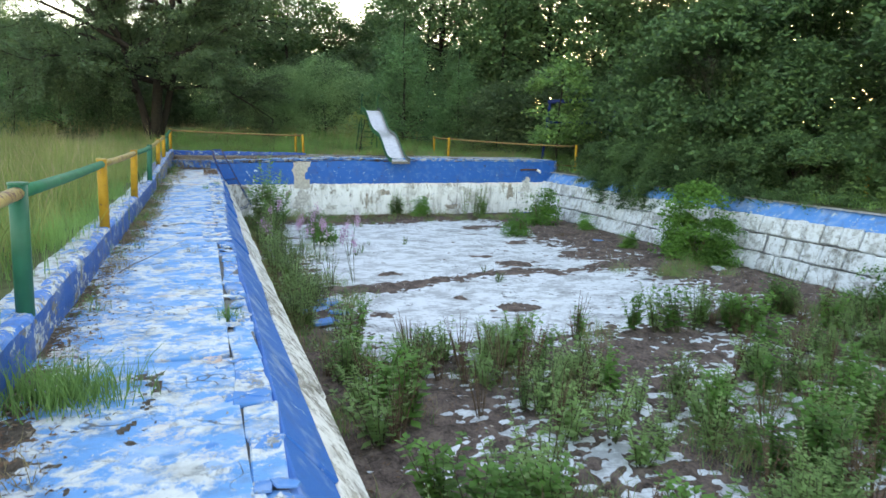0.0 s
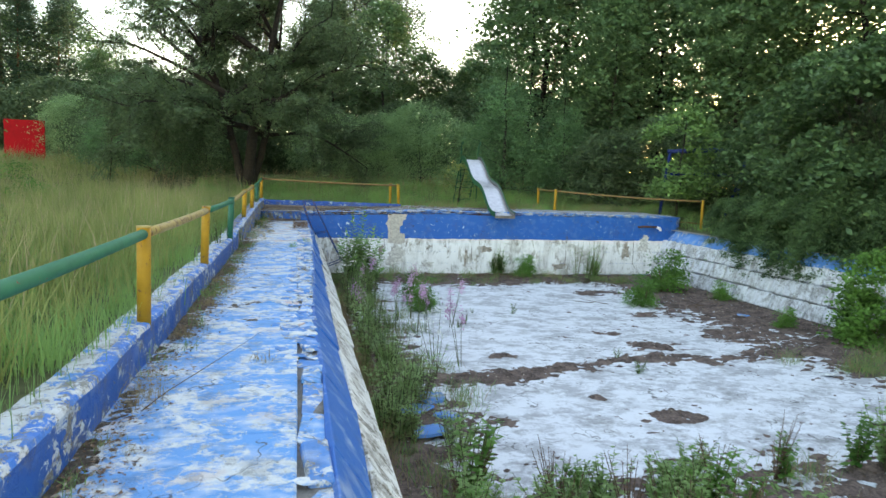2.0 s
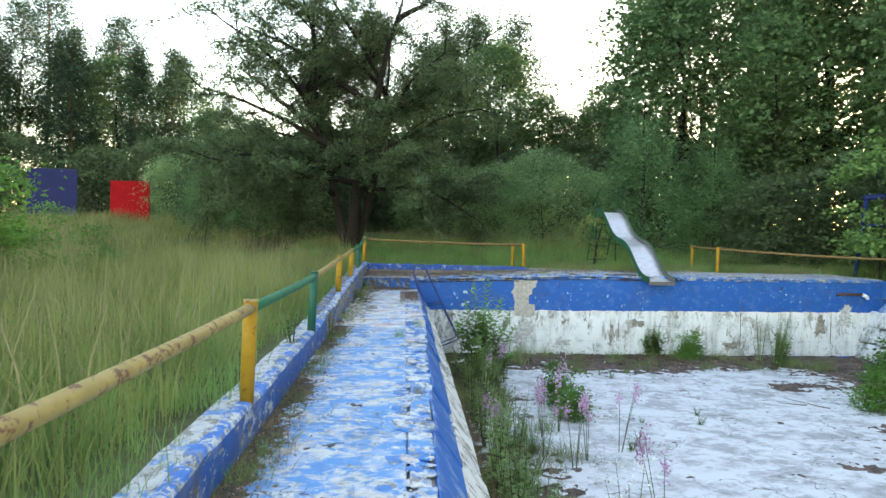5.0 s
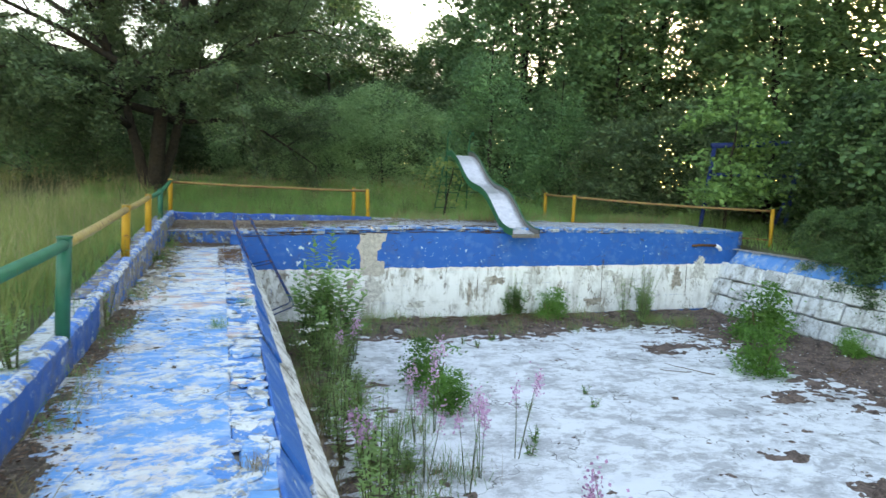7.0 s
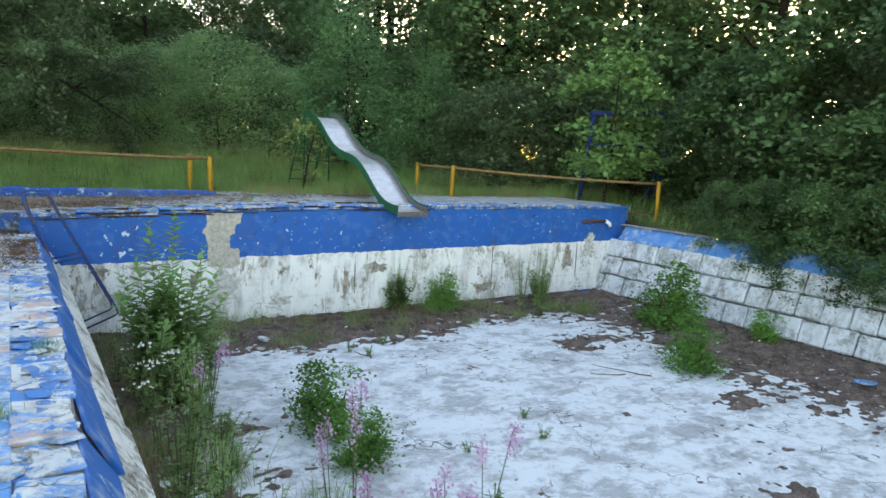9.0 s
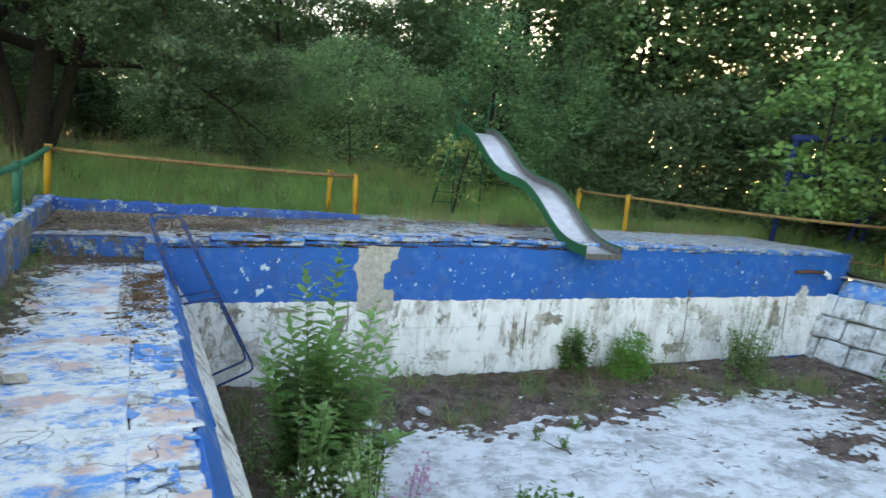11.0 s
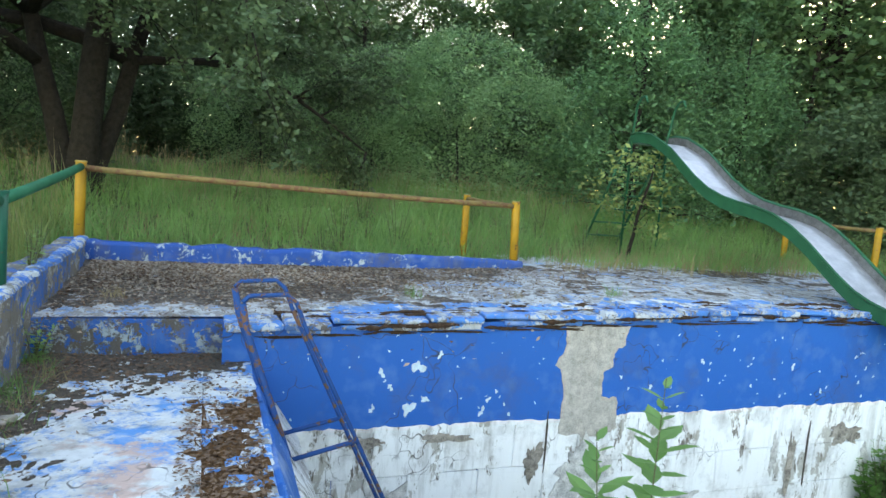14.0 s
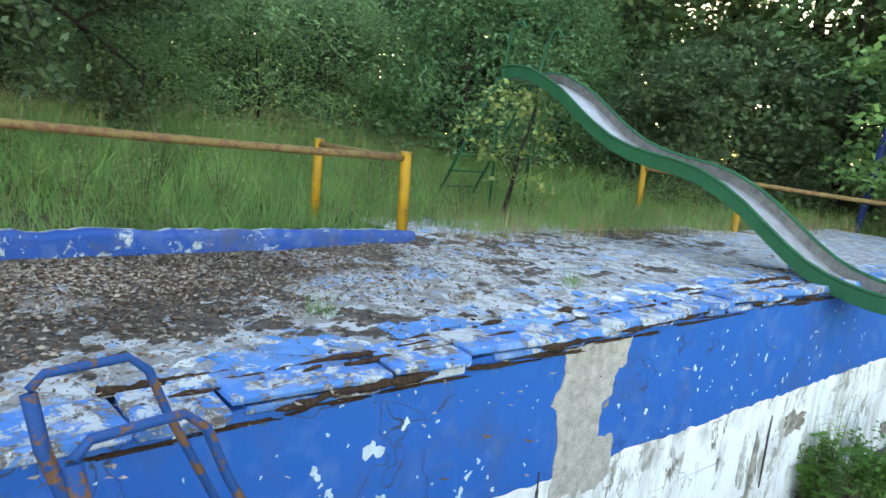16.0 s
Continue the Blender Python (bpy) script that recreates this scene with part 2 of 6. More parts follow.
M_BLUEBOARD = plain("blue board paint", (0.008, 0.014, 0.09), 0.7, 0.2, 2, 0.2)
M_BARK = plain("bark", (0.032, 0.026, 0.021), 0.95, 0.5, 12, 1.0, 0, 0.04)
M_PINEBARK = plain("pine bark", (0.17, 0.085, 0.045), 0.95, 0.5, 8, 1.0, 0, 0.04)
M_TWIG = plain("dry twig", (0.12, 0.075, 0.045), 0.9, 0.4, 30, 0.4)
M_STEM = leaf("green stem", (0.05, 0.085, 0.03), (0.11, 0.10, 0.05), 0.1)
M_OAK = leaf("dark leaves", (0.036, 0.070, 0.034), (0.108, 0.170, 0.082), 0.35)
M_FOREST = leaf("forest leaves", (0.042, 0.096, 0.044), (0.120, 0.220, 0.092), 0.4)
M_WILLOW = leaf("grey green leaves", (0.11, 0.23, 0.10), (0.27, 0.43, 0.20), 0.35)
M_HEDGE = leaf("hedge leaves", (0.016, 0.046, 0.020), (0.090, 0.175, 0.066), 0.3)
M_CONE = leaf("young tree leaves", (0.055, 0.14, 0.065), (0.15, 0.29, 0.13), 0.35)
M_LIGHTLEAF = leaf("light tree leaves", (0.065, 0.145, 0.048), (0.17, 0.31, 0.10), 0.35)
M_PINE = leaf("pine needles", (0.022, 0.052, 0.032), (0.058, 0.112, 0.060), 0.2)
M_HERB = leaf("herb leaves", (0.085, 0.170, 0.055), (0.25, 0.395, 0.14), 0.4)
M_TALL = leaf("fresh tall weed leaves", (0.085, 0.20, 0.055), (0.22, 0.40, 0.13), 0.4)
M_SHRUB = leaf("shrub leaves", (0.035, 0.115, 0.022), (0.13, 0.29, 0.06), 0.4)
M_YELLOWLEAF = leaf("yellowing leaves", (0.085, 0.145, 0.045), (0.32, 0.37, 0.125), 0.4)
M_PINK = leaf("pink petals", (0.40, 0.18, 0.34), (0.60, 0.38, 0.54), 0.4)
M_WHITEPETAL = leaf("white petals", (0.6, 0.62, 0.58), (0.8, 0.8, 0.76), 0.3)
M_GRASS = leaf("tall grass", (0.10, 0.15, 0.04), (0.27, 0.30, 0.11), 0.4, 0.6)
M_LUSH = leaf("lush grass", (0.072, 0.160, 0.044), (0.195, 0.345, 0.112), 0.4, 0.6)
M_SEED = leaf("seed heads", (0.20, 0.17, 0.09), (0.36, 0.30, 0.18), 0.3, 0.8)
M_DRYGRASS = leaf("dry grass", (0.16, 0.12, 0.06), (0.34, 0.27, 0.15), 0.3, 0.8)
k = Nodes("bare steel", 0.28)
k.b.inputs["Metallic"].default_value = 0.85
g = k.grain(9, 6)
k.colour(k.mix(k.step(g, 0.35, 0.7), (0.56, 0.56, 0.60), (0.74, 0.74, 0.78)))
k.put(k.b.inputs["Roughness"], k.step(g, 0.3, 0.7, 0.36, 0.50))
k.bump(k.grain(60, 3), 0.1, 0.001)
M_STEEL = k.m
M_CHUTESIDE = plain("dirty steel", (0.16, 0.155, 0.15), 0.5, 0.4, 14, 0.3, 0.6)


# ---- mesh builders ----
class Build:
    """Gathers vertices and faces for one mesh."""

    def __init__(self):
        self.v, self.f = [], []

    def quad(self, *p):
        n = len(self.v)
        self.v += [tuple(q) for q in p]
        self.f.append(tuple(range(n, n + len(p))))

    def tube(self, path, radii, n=8, cap=True):
        path = [Vector(p) for p in path]
        if not hasattr(radii, "__len__"):
            radii = [radii] * len(path)
        start = len(self.v)
        side = None
        for i, p in enumerate(path):
            d = (path[min(i + 1, len(path) - 1)] - path[max(i - 1, 0)]).normalized()
            if side is None:
                side = d.cross(Vector((0.31, 0.17, 0.94)))
                if side.length < 0.1:
                    side = d.cross(Vector((1, 0, 0)))
            side = (side - d * side.dot(d)).normalized()
            up = d.cross(side)
            for j in range(n):
                a = 2 * math.pi * j / n
                self.v.append(tuple(p + (side * math.cos(a) + up * math.sin(a)) * radii[i]))
        for i in range(len(path) - 1):
            for j in range(n):
                a, b = start + i * n + j, start + i * n + (j + 1) % n
                self.f.append((a, b, b + n, a + n))
        if cap:
            self.f.append(tuple(range(start + n - 1, start - 1, -1)))
            last = start + (len(path) - 1) * n
            self.f.append(tuple(range(last, last + n)))

    def box(self, lo, hi):
        n = len(self.v)
        (a, b, c), (d, e, f) = lo, hi
        self.v += [(a, b, c), (d, b, c), (d, e, c), (a, e, c), (a, b, f), (d, b, f), (d, e, f), (a, e, f)]
        self.f += [tuple(n + i for i in q) for q in ((3, 2, 1, 0), (4, 5, 6, 7), (0, 1, 5, 4), (1, 2, 6, 5), (2, 3, 7, 6), (3, 0, 4, 7))]

    def arrays(self, v, f):
        n = len(self.v)
        self.v += [tuple(p) for p in v.tolist()]
        self.f += [tuple(q) for q in (f + n).tolist()]

    def mesh(self, name, material, smooth=False):
        me = bpy.data.meshes.new(name)
        me.from_pydata(self.v, [], self.f)
        me.materials.append(material)
        if smooth:
            me.shade_smooth()
        me.update()
        return me


def part(name, shape, material, parent=None, label="", smooth=False):
    """Links a Build, a bmesh or a mesh as one object, under parent if there is one."""
    if isinstance(shape, Build):
        me = shape.mesh(name, material, smooth)
    elif isinstance(shape, bmesh.types.BMesh):
        me = bpy.data.meshes.new(name)
        shape.to_mesh(me)
        shape.free()
        me.materials.append(material)
        if smooth:
            me.shade_smooth()
    else:
        me = shape
    ob = new(name, me)
    if parent:
        ob.parent = parent
    if label:
        ob["label"] = label
    return ob


def thing(name, label, category, group="", kind="", at=(0, 0, 0)):
    ob = new(name)
    ob.location = at
    return tagged(ob, label, category, group, kind)


def slab_mesh(name, size, bevel, jitter, seed, material):
    """A block of that size about its middle, with rounded, uneven edges."""
    rng = random.Random(seed)
    bm = bmesh.new()
    bmesh.ops.create_cube(bm, size=1.0)
    for v in bm.verts:
        v.co = Vector([v.co[i] * size[i] + rng.uniform(-jitter, jitter) for i in range(3)])
    bmesh.ops.bevel(bm, geom=bm.edges[:], offset=bevel, segments=1, affect="EDGES")
    me = bpy.data.meshes.new(name)
    bm.to_mesh(me)
    bm.free()
    me.materials.append(material)
    return me


def shard_mesh(name, rng, r, thick, material, n=7):
    """A flat broken piece with an uneven outline."""
    bm = bmesh.new()
    ring = []
    for i in range(n):
        a = 2 * math.pi * (i + rng.uniform(-0.3, 0.3)) / n
        q = r * rng.uniform(0.65, 1.15)
        ring.append(bm.verts.new((q * math.cos(a), q * math.sin(a) * 1.3, 0)))
    face = bm.faces.new(ring)
    up = bmesh.ops.extrude_face_region(bm, geom=[face])
    for v in up["geom"]:
        if isinstance(v, bmesh.types.BMVert):
            v.co.z += thick
            v.co.x *= 0.95
            v.co.y *= 0.95
    bmesh.ops.recalc_face_normals(bm, faces=bm.faces[:])
    me = bpy.data.meshes.new(name)
    bm.to_mesh(me)
    bm.free()
    me.materials.append(material)
    return me


def fbm(x, y, s, seed=0.0, octaves=4):
    return noise.fractal(Vector((x * s, y * s, seed)), 1.0, 2.0, octaves)


def clamp(v, lo=0.0, hi=1.0):
    return max(lo, min(hi, v))


def leaf_arrays(c, size, rng, aspect=0.5, flat=0.0):
    """Rhombic leaves about the centres c; flat: how far they turn their faces up."""
    n = len(c)
    u = rng.normal(size=(n, 3))
    u[:, 2] *= 1.0 - flat
    u /= np.linalg.norm(u, axis=1, keepdims=True) + 1e-9
    w = rng.normal(size=(n, 3))
    w[:, 2] *= 1.0 - flat
    w -= u * (w * u).sum(1, keepdims=True)
    w /= np.linalg.norm(w, axis=1, keepdims=True) + 1e-9
    nrm = np.cross(u, w)
    s = np.asarray(size).reshape(-1, 1) * np.ones((n, 1))
    v = np.empty((n, 4, 3))
    v[:, 0] = c - u * s * 0.5
    v[:, 1] = c + w * s * 0.5 * aspect + nrm * s * 0.10
    v[:, 2] = c + u * s * 0.5
    v[:, 3] = c - w * s * 0.5 * aspect + nrm * s * 0.10
    return v.reshape(-1, 3), np.arange(4 * n).reshape(n, 4)


def blade_arrays(base, height, width, rng, lean=0.25):
    """Grass blades: a quad and a tip each, as two quads."""
    n = len(base)
    a = rng.uniform(0, 2 * math.pi, n)
    d = np.stack([np.cos(a), np.sin(a), np.zeros(n)], 1)
    b = rng.uniform(0, 2 * math.pi, n)
    l = np.stack([np.cos(b), np.sin(b), np.zeros(n)], 1) * (rng.uniform(0, lean, n) * height)[:, None]
    up = np.array([0, 0, 1.0]) * height[:, None]
    w = d * (width * 0.5)[:, None]
    v = np.empty((n, 6, 3))
    v[:, 0], v[:, 1] = base - w, base + w
    v[:, 2], v[:, 3] = base + w * 0.8 + up * 0.55 + l * 0.35, base - w * 0.8 + up * 0.55 + l * 0.35
    v[:, 4], v[:, 5] = base + w * 0.1 + up + l, base - w * 0.1 + up + l
    i = np.arange(n)[:, None] * 6
    return v.reshape(-1, 3), np.concatenate([i + np.array([[0, 1, 2, 3]]), i + np.array([[3, 2, 4, 5]])])


def from_arrays(name, sets, material):
    v = np.concatenate([s[0] for s in sets])
    off, fs = 0, []
    for s in sets:
        fs.append(s[1] + off)
        off += len(s[0])
    f = np.concatenate(fs)
    me = bpy.data.meshes.new(name)
    me.vertices.add(len(v))
    me.vertices.foreach_set("co", v.ravel())
    me.loops.add(f.size)
    me.loops.foreach_set("vertex_index", f.ravel().astype(np.int32))
    me.polygons.add(len(f))
    me.polygons.foreach_set("loop_start", np.arange(0, f.size, f.shape[1], dtype=np.int32))
    me.update(calc_edges=True)
    me.validate()
    me.materials.append(material)
    return me


# ---- the ground outside ----
X0, X1, Y0, Y1 = -1.30, 13.5, -9.0, 27.5


def ground_z(x, y):
    z = 0.26 + 0.10 * clamp(y - 28.2, 0, 11) + 0.014 * clamp(-1.3 - x, 0, 15) - 0.30 * clamp((x - 11.0) / 2.4) * clamp((27.0 - y) / 3)
    far = clamp(max(X0 - x, x - X1, y - Y1, Y0 - y) / 5)
    return z + 0.10 * far * fbm(x, y, 0.12, 3.1)


FLOOR = -1.75


def steps(*runs):
    out = []
    for a, b, n in runs:
        out += [a + (b - a) * i / n for i in range(n)]
    return out + [runs[-1][1]]


gx = steps((-420, -60, 6), (-60, -20, 8), (-20, X0, 22), (X0, X1, 15), (X1, 40, 24), (40, 420, 7))
gy = steps((-420, -60, 6), (-60, Y0, 12), (Y0, Y1, 36), (Y1, 50, 26), (50, 420, 8))
b = Build()
index = {}
for i, x in enumerate(gx):
    for j, y in enumerate(gy):
        index[i, j] = len(b.v)
        b.v.append((x, y, ground_z(x, y)))
for i in range(len(gx) - 1):
    for j in range(len(gy) - 1):
        if not (gx[i] > X0 - 0.01 and gx[i + 1] < X1 + 0.01 and gy[j] > Y0 - 0.01 and gy[j + 1] < Y1 + 0.01):
            b.f.append((index[i, j], index[i + 1, j], index[i + 1, j + 1], index[i, j + 1]))
tagged(part("ground", b, M_GROUND, smooth=True), "uneven grassy meadow soil around the pool", "ground", kind="structure")

# ---- pool shell ----
b = Build()
nx, ny = 12, 34
for i in range(nx + 1):
    for j in range(ny + 1):
        x, y = 0.7 + 12.3 * i / nx, Y0 + (24.9 - Y0) * j / ny
        b.v.append((x, y, FLOOR + 0.015 * fbm(x, y, 0.3, 1.0)))
for i in range(nx):
    for j in range(ny):
        a = i * (ny + 1) + j
        b.f.append((a, a + ny + 1, a + ny + 2, a + 1))
tagged(part("pool_floor", b, M_FLOOR, smooth=True), "white painted concrete pool floor, scuffed and flaking", "pool floor", kind="structure")


SOIL_SPOTS = ((3.92, 14.22, 0.24), (8.68, 17.9, 0.34), (8.6, 21.1, 0.55), (5.4, 10.8, 0.40), (6.87, 15.95, 0.22), (7.2, 14.75, 0.45), (2.9, 10.9, 0.25), (9.6, 15.6, 0.7), (4.6, 11.7, 0.18))


def soil_height(x, y):
    south = clamp((9.7 + 0.45 * max(0.0, x - 6.3) - y) / 1.6 + 0.15)
    north = clamp((y - 22.3 - 0.25 * math.sin(x * 0.9)) / 1.1)
    west = clamp((2.75 - x) / 1.3) * (1.0 - 0.55 * clamp((y - 14.5) / 2) * clamp((21 - y) / 2))
    east = clamp((x - 8.9) / 2.2) * (1.0 - 0.25 * clamp((y - 13) / 1) * clamp((16.5 - y) / 1))
    line = 12.95 + 0.17 * (min(x, 8.5) - 2.4) + 0.16 * math.sin(x * 1.3)
    strip = (0.92 + 0.2 * math.sin(x * 2.1)) * math.exp(-((y - line) / 0.34) ** 2) * clamp((x - 1.8) / 0.6)
    spot = max(0.85 * math.exp(-(((x - p) / r) ** 2 + ((y - q) / (0.8 * r)) ** 2)) for p, q, r in SOIL_SPOTS)
    m = max(south * (0.57 + 0.2 * clamp((3.5 - x) / 2)), north, west, 0.9 * east) + strip + spot
    n = fbm(x, y * 1.4, 0.7, 7.0) * 0.35 + fbm(x, y * 1.8, 2.4, 9.0) * 0.62 + fbm(x, y * 1.4, 6.5, 2.0, 4) * 0.62
    n *= 0.70 + 0.30 * clamp(2.2 * m)
    return 0.075 * clamp(m - 0.60 + n, -1, 1.0) + 0.014 * fbm(x, y, 13.0, 5.0, 2)


b = Build()
nx, ny = 230, 500
for i in range(nx + 1):
    for j in range(ny + 1):
        x, y = 0.75 + 12.1 * i / nx, -2.0 + 26.68 * j / ny
        b.v.append((x, y, FLOOR + 0.012 + soil_height(x, y)))
for i in range(nx):
    for j in range(ny):
        a = i * (ny + 1) + j
        if max(b.v[q][2] for q in (a, a + 1, a + ny + 1, a + ny + 2)) > FLOOR - 0.02:
            b.f.append((a, a + ny + 1, a + ny + 2, a + 1))
tagged(part("soil", b, M_SOIL, smooth=True), "dark brown soil and rotting leaves drifted over the pool floor", "soil", kind="stuff")


def coping_z(x):
    return 0.28 + 0.035 * clamp(x, 0, 4.5)


def band_z(x):
    return -0.57 + 0.007 * x


def terrace_z(x, y):
    return coping_z(x) - 0.008 + 0.06 * clamp((y - 25.0) / 2.3) * clamp((2.5 - x) / 2.5)


WALL_Y = 24.69
far_wall = thing("wall_north", "pool end wall, blue band over white painted blocks", "wall", kind="structure")
b = Build()
for i in range(27):
    x, q = 0.22 + 13.3 * i / 27, 0.22 + 13.3 * (i + 1) / 27
    b.quad((x, WALL_Y, band_z(x)), (q, WALL_Y, band_z(q)), (q, WALL_Y, coping_z(q) - 0.05), (x, WALL_Y, coping_z(x) - 0.05))
    b.quad((x, WALL_Y + 0.03, FLOOR - 0.1), (q, WALL_Y + 0.03, FLOOR - 0.1), (q, WALL_Y + 0.03, band_z(q)), (x, WALL_Y + 0.03, band_z(x)))
    b.quad((x, WALL_Y, coping_z(x) - 0.05), (q, WALL_Y, coping_z(q) - 0.05), (q, WALL_Y + 0.4, coping_z(q) - 0.05), (x, WALL_Y + 0.4, coping_z(x) - 0.05))
    b.quad((q, WALL_Y + 0.4, FLOOR - 0.1), (x, WALL_Y + 0.4, FLOOR - 0.1), (x, WALL_Y + 0.4, coping_z(x) - 0.05), (q, WALL_Y + 0.4, coping_z(q) - 0.05))
    b.quad((x, WALL_Y + 0.03, band_z(x)), (q, WALL_Y + 0.03, band_z(q)), (q, WALL_Y, band_z(q)), (x, WALL_Y, band_z(x)))
part("wall_body", b, M_BAND, far_wall)

b = Build()
n = 260
for i in range(n):
    x, q = 0.24 + 12.9 * i / n, 0.24 + 12.9 * (i + 1) / n
    h, g = (0.014 + 0.026 * fbm(v, 0, 2.2, 31.0) + 0.028 * fbm(v, 0, 11.0, 33.0, 4) for v in (x, q))
    b.quad((x, WALL_Y - 0.004, band_z(x) - 0.03), (q, WALL_Y - 0.004, band_z(q) - 0.03), (q, WALL_Y - 0.004, band_z(q) + g), (x, WALL_Y - 0.004, band_z(x) + h))
part("paint_fringe", b, M_WHITEWALL, far_wall, "ragged upper edge of the white paint")

# deck body, step and side slopes
def edge_x(y):
    """The walkway's pool edge, which runs out a little towards the far end."""
    return 0.262 + 0.17 * clamp((y - 10.0) / 8.0)


b = Build()
cuts = steps((Y0, 10.0, 1), (10.0, 18.0, 4), (18.0, 24.93, 1))
for ya, yb in zip(cuts, cuts[1:]):
    ea, eb = edge_x(ya) - 0.004, edge_x(yb) - 0.004
    b.quad((-1.25, ya, -0.025), (ea, ya, -0.025), (eb, yb, -0.025), (-1.25, yb, -0.025))
    b.quad((ea, ya, FLOOR - 0.2), (eb, yb, FLOOR - 0.2), (eb, yb, -0.025), (ea, ya, -0.025))
    b.quad((-1.25, yb, FLOOR - 0.2), (-1.25, ya, FLOOR - 0.2), (-1.25, ya, -0.025), (-1.25, yb, -0.025))
b.quad((-1.25, Y0, FLOOR - 0.2), (edge_x(Y0), Y0, FLOOR - 0.2), (edge_x(Y0), Y0, -0.025), (-1.25, Y0, -0.025))
deck = tagged(part("deck", b, M_CONCRETE), "concrete walkway slab with worn blue and white paint", "deck", kind="structure")
b = Build()
b.box((-1.25, 24.93, FLOOR - 0.2), (0.24, 25.3, 0.262))
tagged(part("step", b, M_STEP), "blue painted concrete step up to the terrace", "step", kind="structure")
b = Build()
for ya, yb in zip(cuts, cuts[1:]):
    ea, eb, yb = edge_x(ya) - 0.012, edge_x(yb) - 0.012, min(yb, WALL_Y)
    b.quad((ea, ya, -0.03), (eb, yb, -0.03), (0.74, yb, -0.63), (0.74, ya, -0.63))
b.quad((0.74, Y0, -0.63), (0.74, WALL_Y, -0.63), (0.74, WALL_Y, FLOOR - 0.1), (0.74, Y0, FLOOR - 0.1))
left_wall = tagged(part("wall_west", b, M_SLOPEWHITE), "sloping pool side wall of flaking blue and white slabs", "wall", kind="structure")
b = Build()
b.quad((13.53, Y0, -0.12), (13.53, WALL_Y, -0.12), (12.72, WALL_Y, FLOOR - 0.1), (12.72, Y0, FLOOR - 0.1))
b.quad((13.52, Y0, -0.048), (13.52, 33.0, -0.048), (13.33, 33.0, -0.075), (13.33, Y0, -0.075))
right_wall = tagged(part("wall_east", b, M_JOINT), "battered pool side wall of white painted stones", "wall", kind="structure")
b = Build()
b.quad((40.0, Y0, -0.9), (40.0, 33.0, -0.9), (13.52, 33.0, -0.048), (13.52, Y0, -0.048))
tagged(part("bank", b, M_GROUND), "grassy bank behind the stone wall", "ground", kind="structure")
b = Build()
b.box((-1.25, Y0 - 0.3, FLOOR - 0.1), (13.6, Y0, 0.05))
tagged(part("wall_south", b, M_WHITEWALL), "white painted pool end wall", "wall", kind="structure")

b = Build()
b.box((13.22, WALL_Y + 0.012, FLOOR), (13.66, 28.6, 0.405))
tagged(part("terrace_side", b, M_KERBFACE), "weathered concrete end of the terrace", "wall", kind="structure")

# terrace behind the end wall
b = Build()
tx = steps((-1.2, 0.2, 4), (0.2, 13.6, 28))
ty = steps((24.95, 28.7, 12))
for x in tx:
    for y in ty:
        b.v.append((x, y, terrace_z(x, y) - 0.004 + 0.012 * fbm(x, y, 0.9, 4.0)))
for i in range(len(tx) - 1):
    for j in range(len(ty) - 1):
        if ty[j + 1] < 27.7 or 3.9 < tx[i] < 9.2:
            a = i * len(ty) + j
            b.f.append((a, a + len(ty), a + len(ty) + 1, a + 1))
terrace = tagged(part("terrace", b, M_TERRACE, smooth=True), "worn grey concrete terrace with blue paint remains", "terrace", kind="structure")


# kerbs
def kerb_z(y):
    return 0.30 + 0.27 * clamp((y - 15.0) / 9.0) + 0.014 * fbm(y, 0, 0.8, 6.0) + 0.012 * fbm(y, 0, 4.0, 8.0, 3)


def kerb_strip(name, n, line, label, face_mat=M_KERBFACE, lip_mat=M_KERBLIP, top_mat=M_KERBTOP):
    """A kerb along line(s) -> (inner x, inner y, outer x, outer y, bottom z, top z): face, rounded lip, sunken top."""
    face, lip, top = Build(), Build(), Build()
    q = [line(i / n) for i in range(n + 1)]
    rings = []
    for i, e in enumerate(q):
        a, o = Vector((e[0], e[1], e[5])), Vector((e[2], e[3], e[5]))
        d = (o - a).normalized()
        w = 0.10 + 0.018 * fbm(i * 0.11, 0, 2.2, 17.0)
        low = 0.014 + 0.010 * fbm(i * 0.11, 0, 1.4, 19.0)
        rings.append([a - Vector((0, 0, 0.04)), a + d * 0.012 - Vector((0, 0, 0.012)), a + d * 0.045, a + d * w - Vector((0, 0, 0.003)), a + d * (w + 0.012) - Vector((0, 0, 0.012 + low)), a + d * (w + 0.03) - Vector((0, 0, low)), o - Vector((0, 0, low + 0.006))])
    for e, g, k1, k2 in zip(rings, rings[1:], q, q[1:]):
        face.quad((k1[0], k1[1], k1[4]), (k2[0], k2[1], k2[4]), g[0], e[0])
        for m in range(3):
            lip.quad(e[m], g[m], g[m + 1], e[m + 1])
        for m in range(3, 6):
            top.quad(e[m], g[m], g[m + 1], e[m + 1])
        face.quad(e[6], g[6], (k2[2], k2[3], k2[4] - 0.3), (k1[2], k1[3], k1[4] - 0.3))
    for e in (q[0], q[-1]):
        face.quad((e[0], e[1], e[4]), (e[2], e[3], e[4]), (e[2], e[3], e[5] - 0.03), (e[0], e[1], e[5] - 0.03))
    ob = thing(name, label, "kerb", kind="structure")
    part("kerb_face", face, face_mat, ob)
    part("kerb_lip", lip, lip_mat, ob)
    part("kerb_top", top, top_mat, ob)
    return ob


def wob(s, a=0.012, seed=1.0):
    return a * (fbm(s, 0, 1.3, seed) + 0.9 * fbm(s, 0, 5.0, seed + 4, 3))


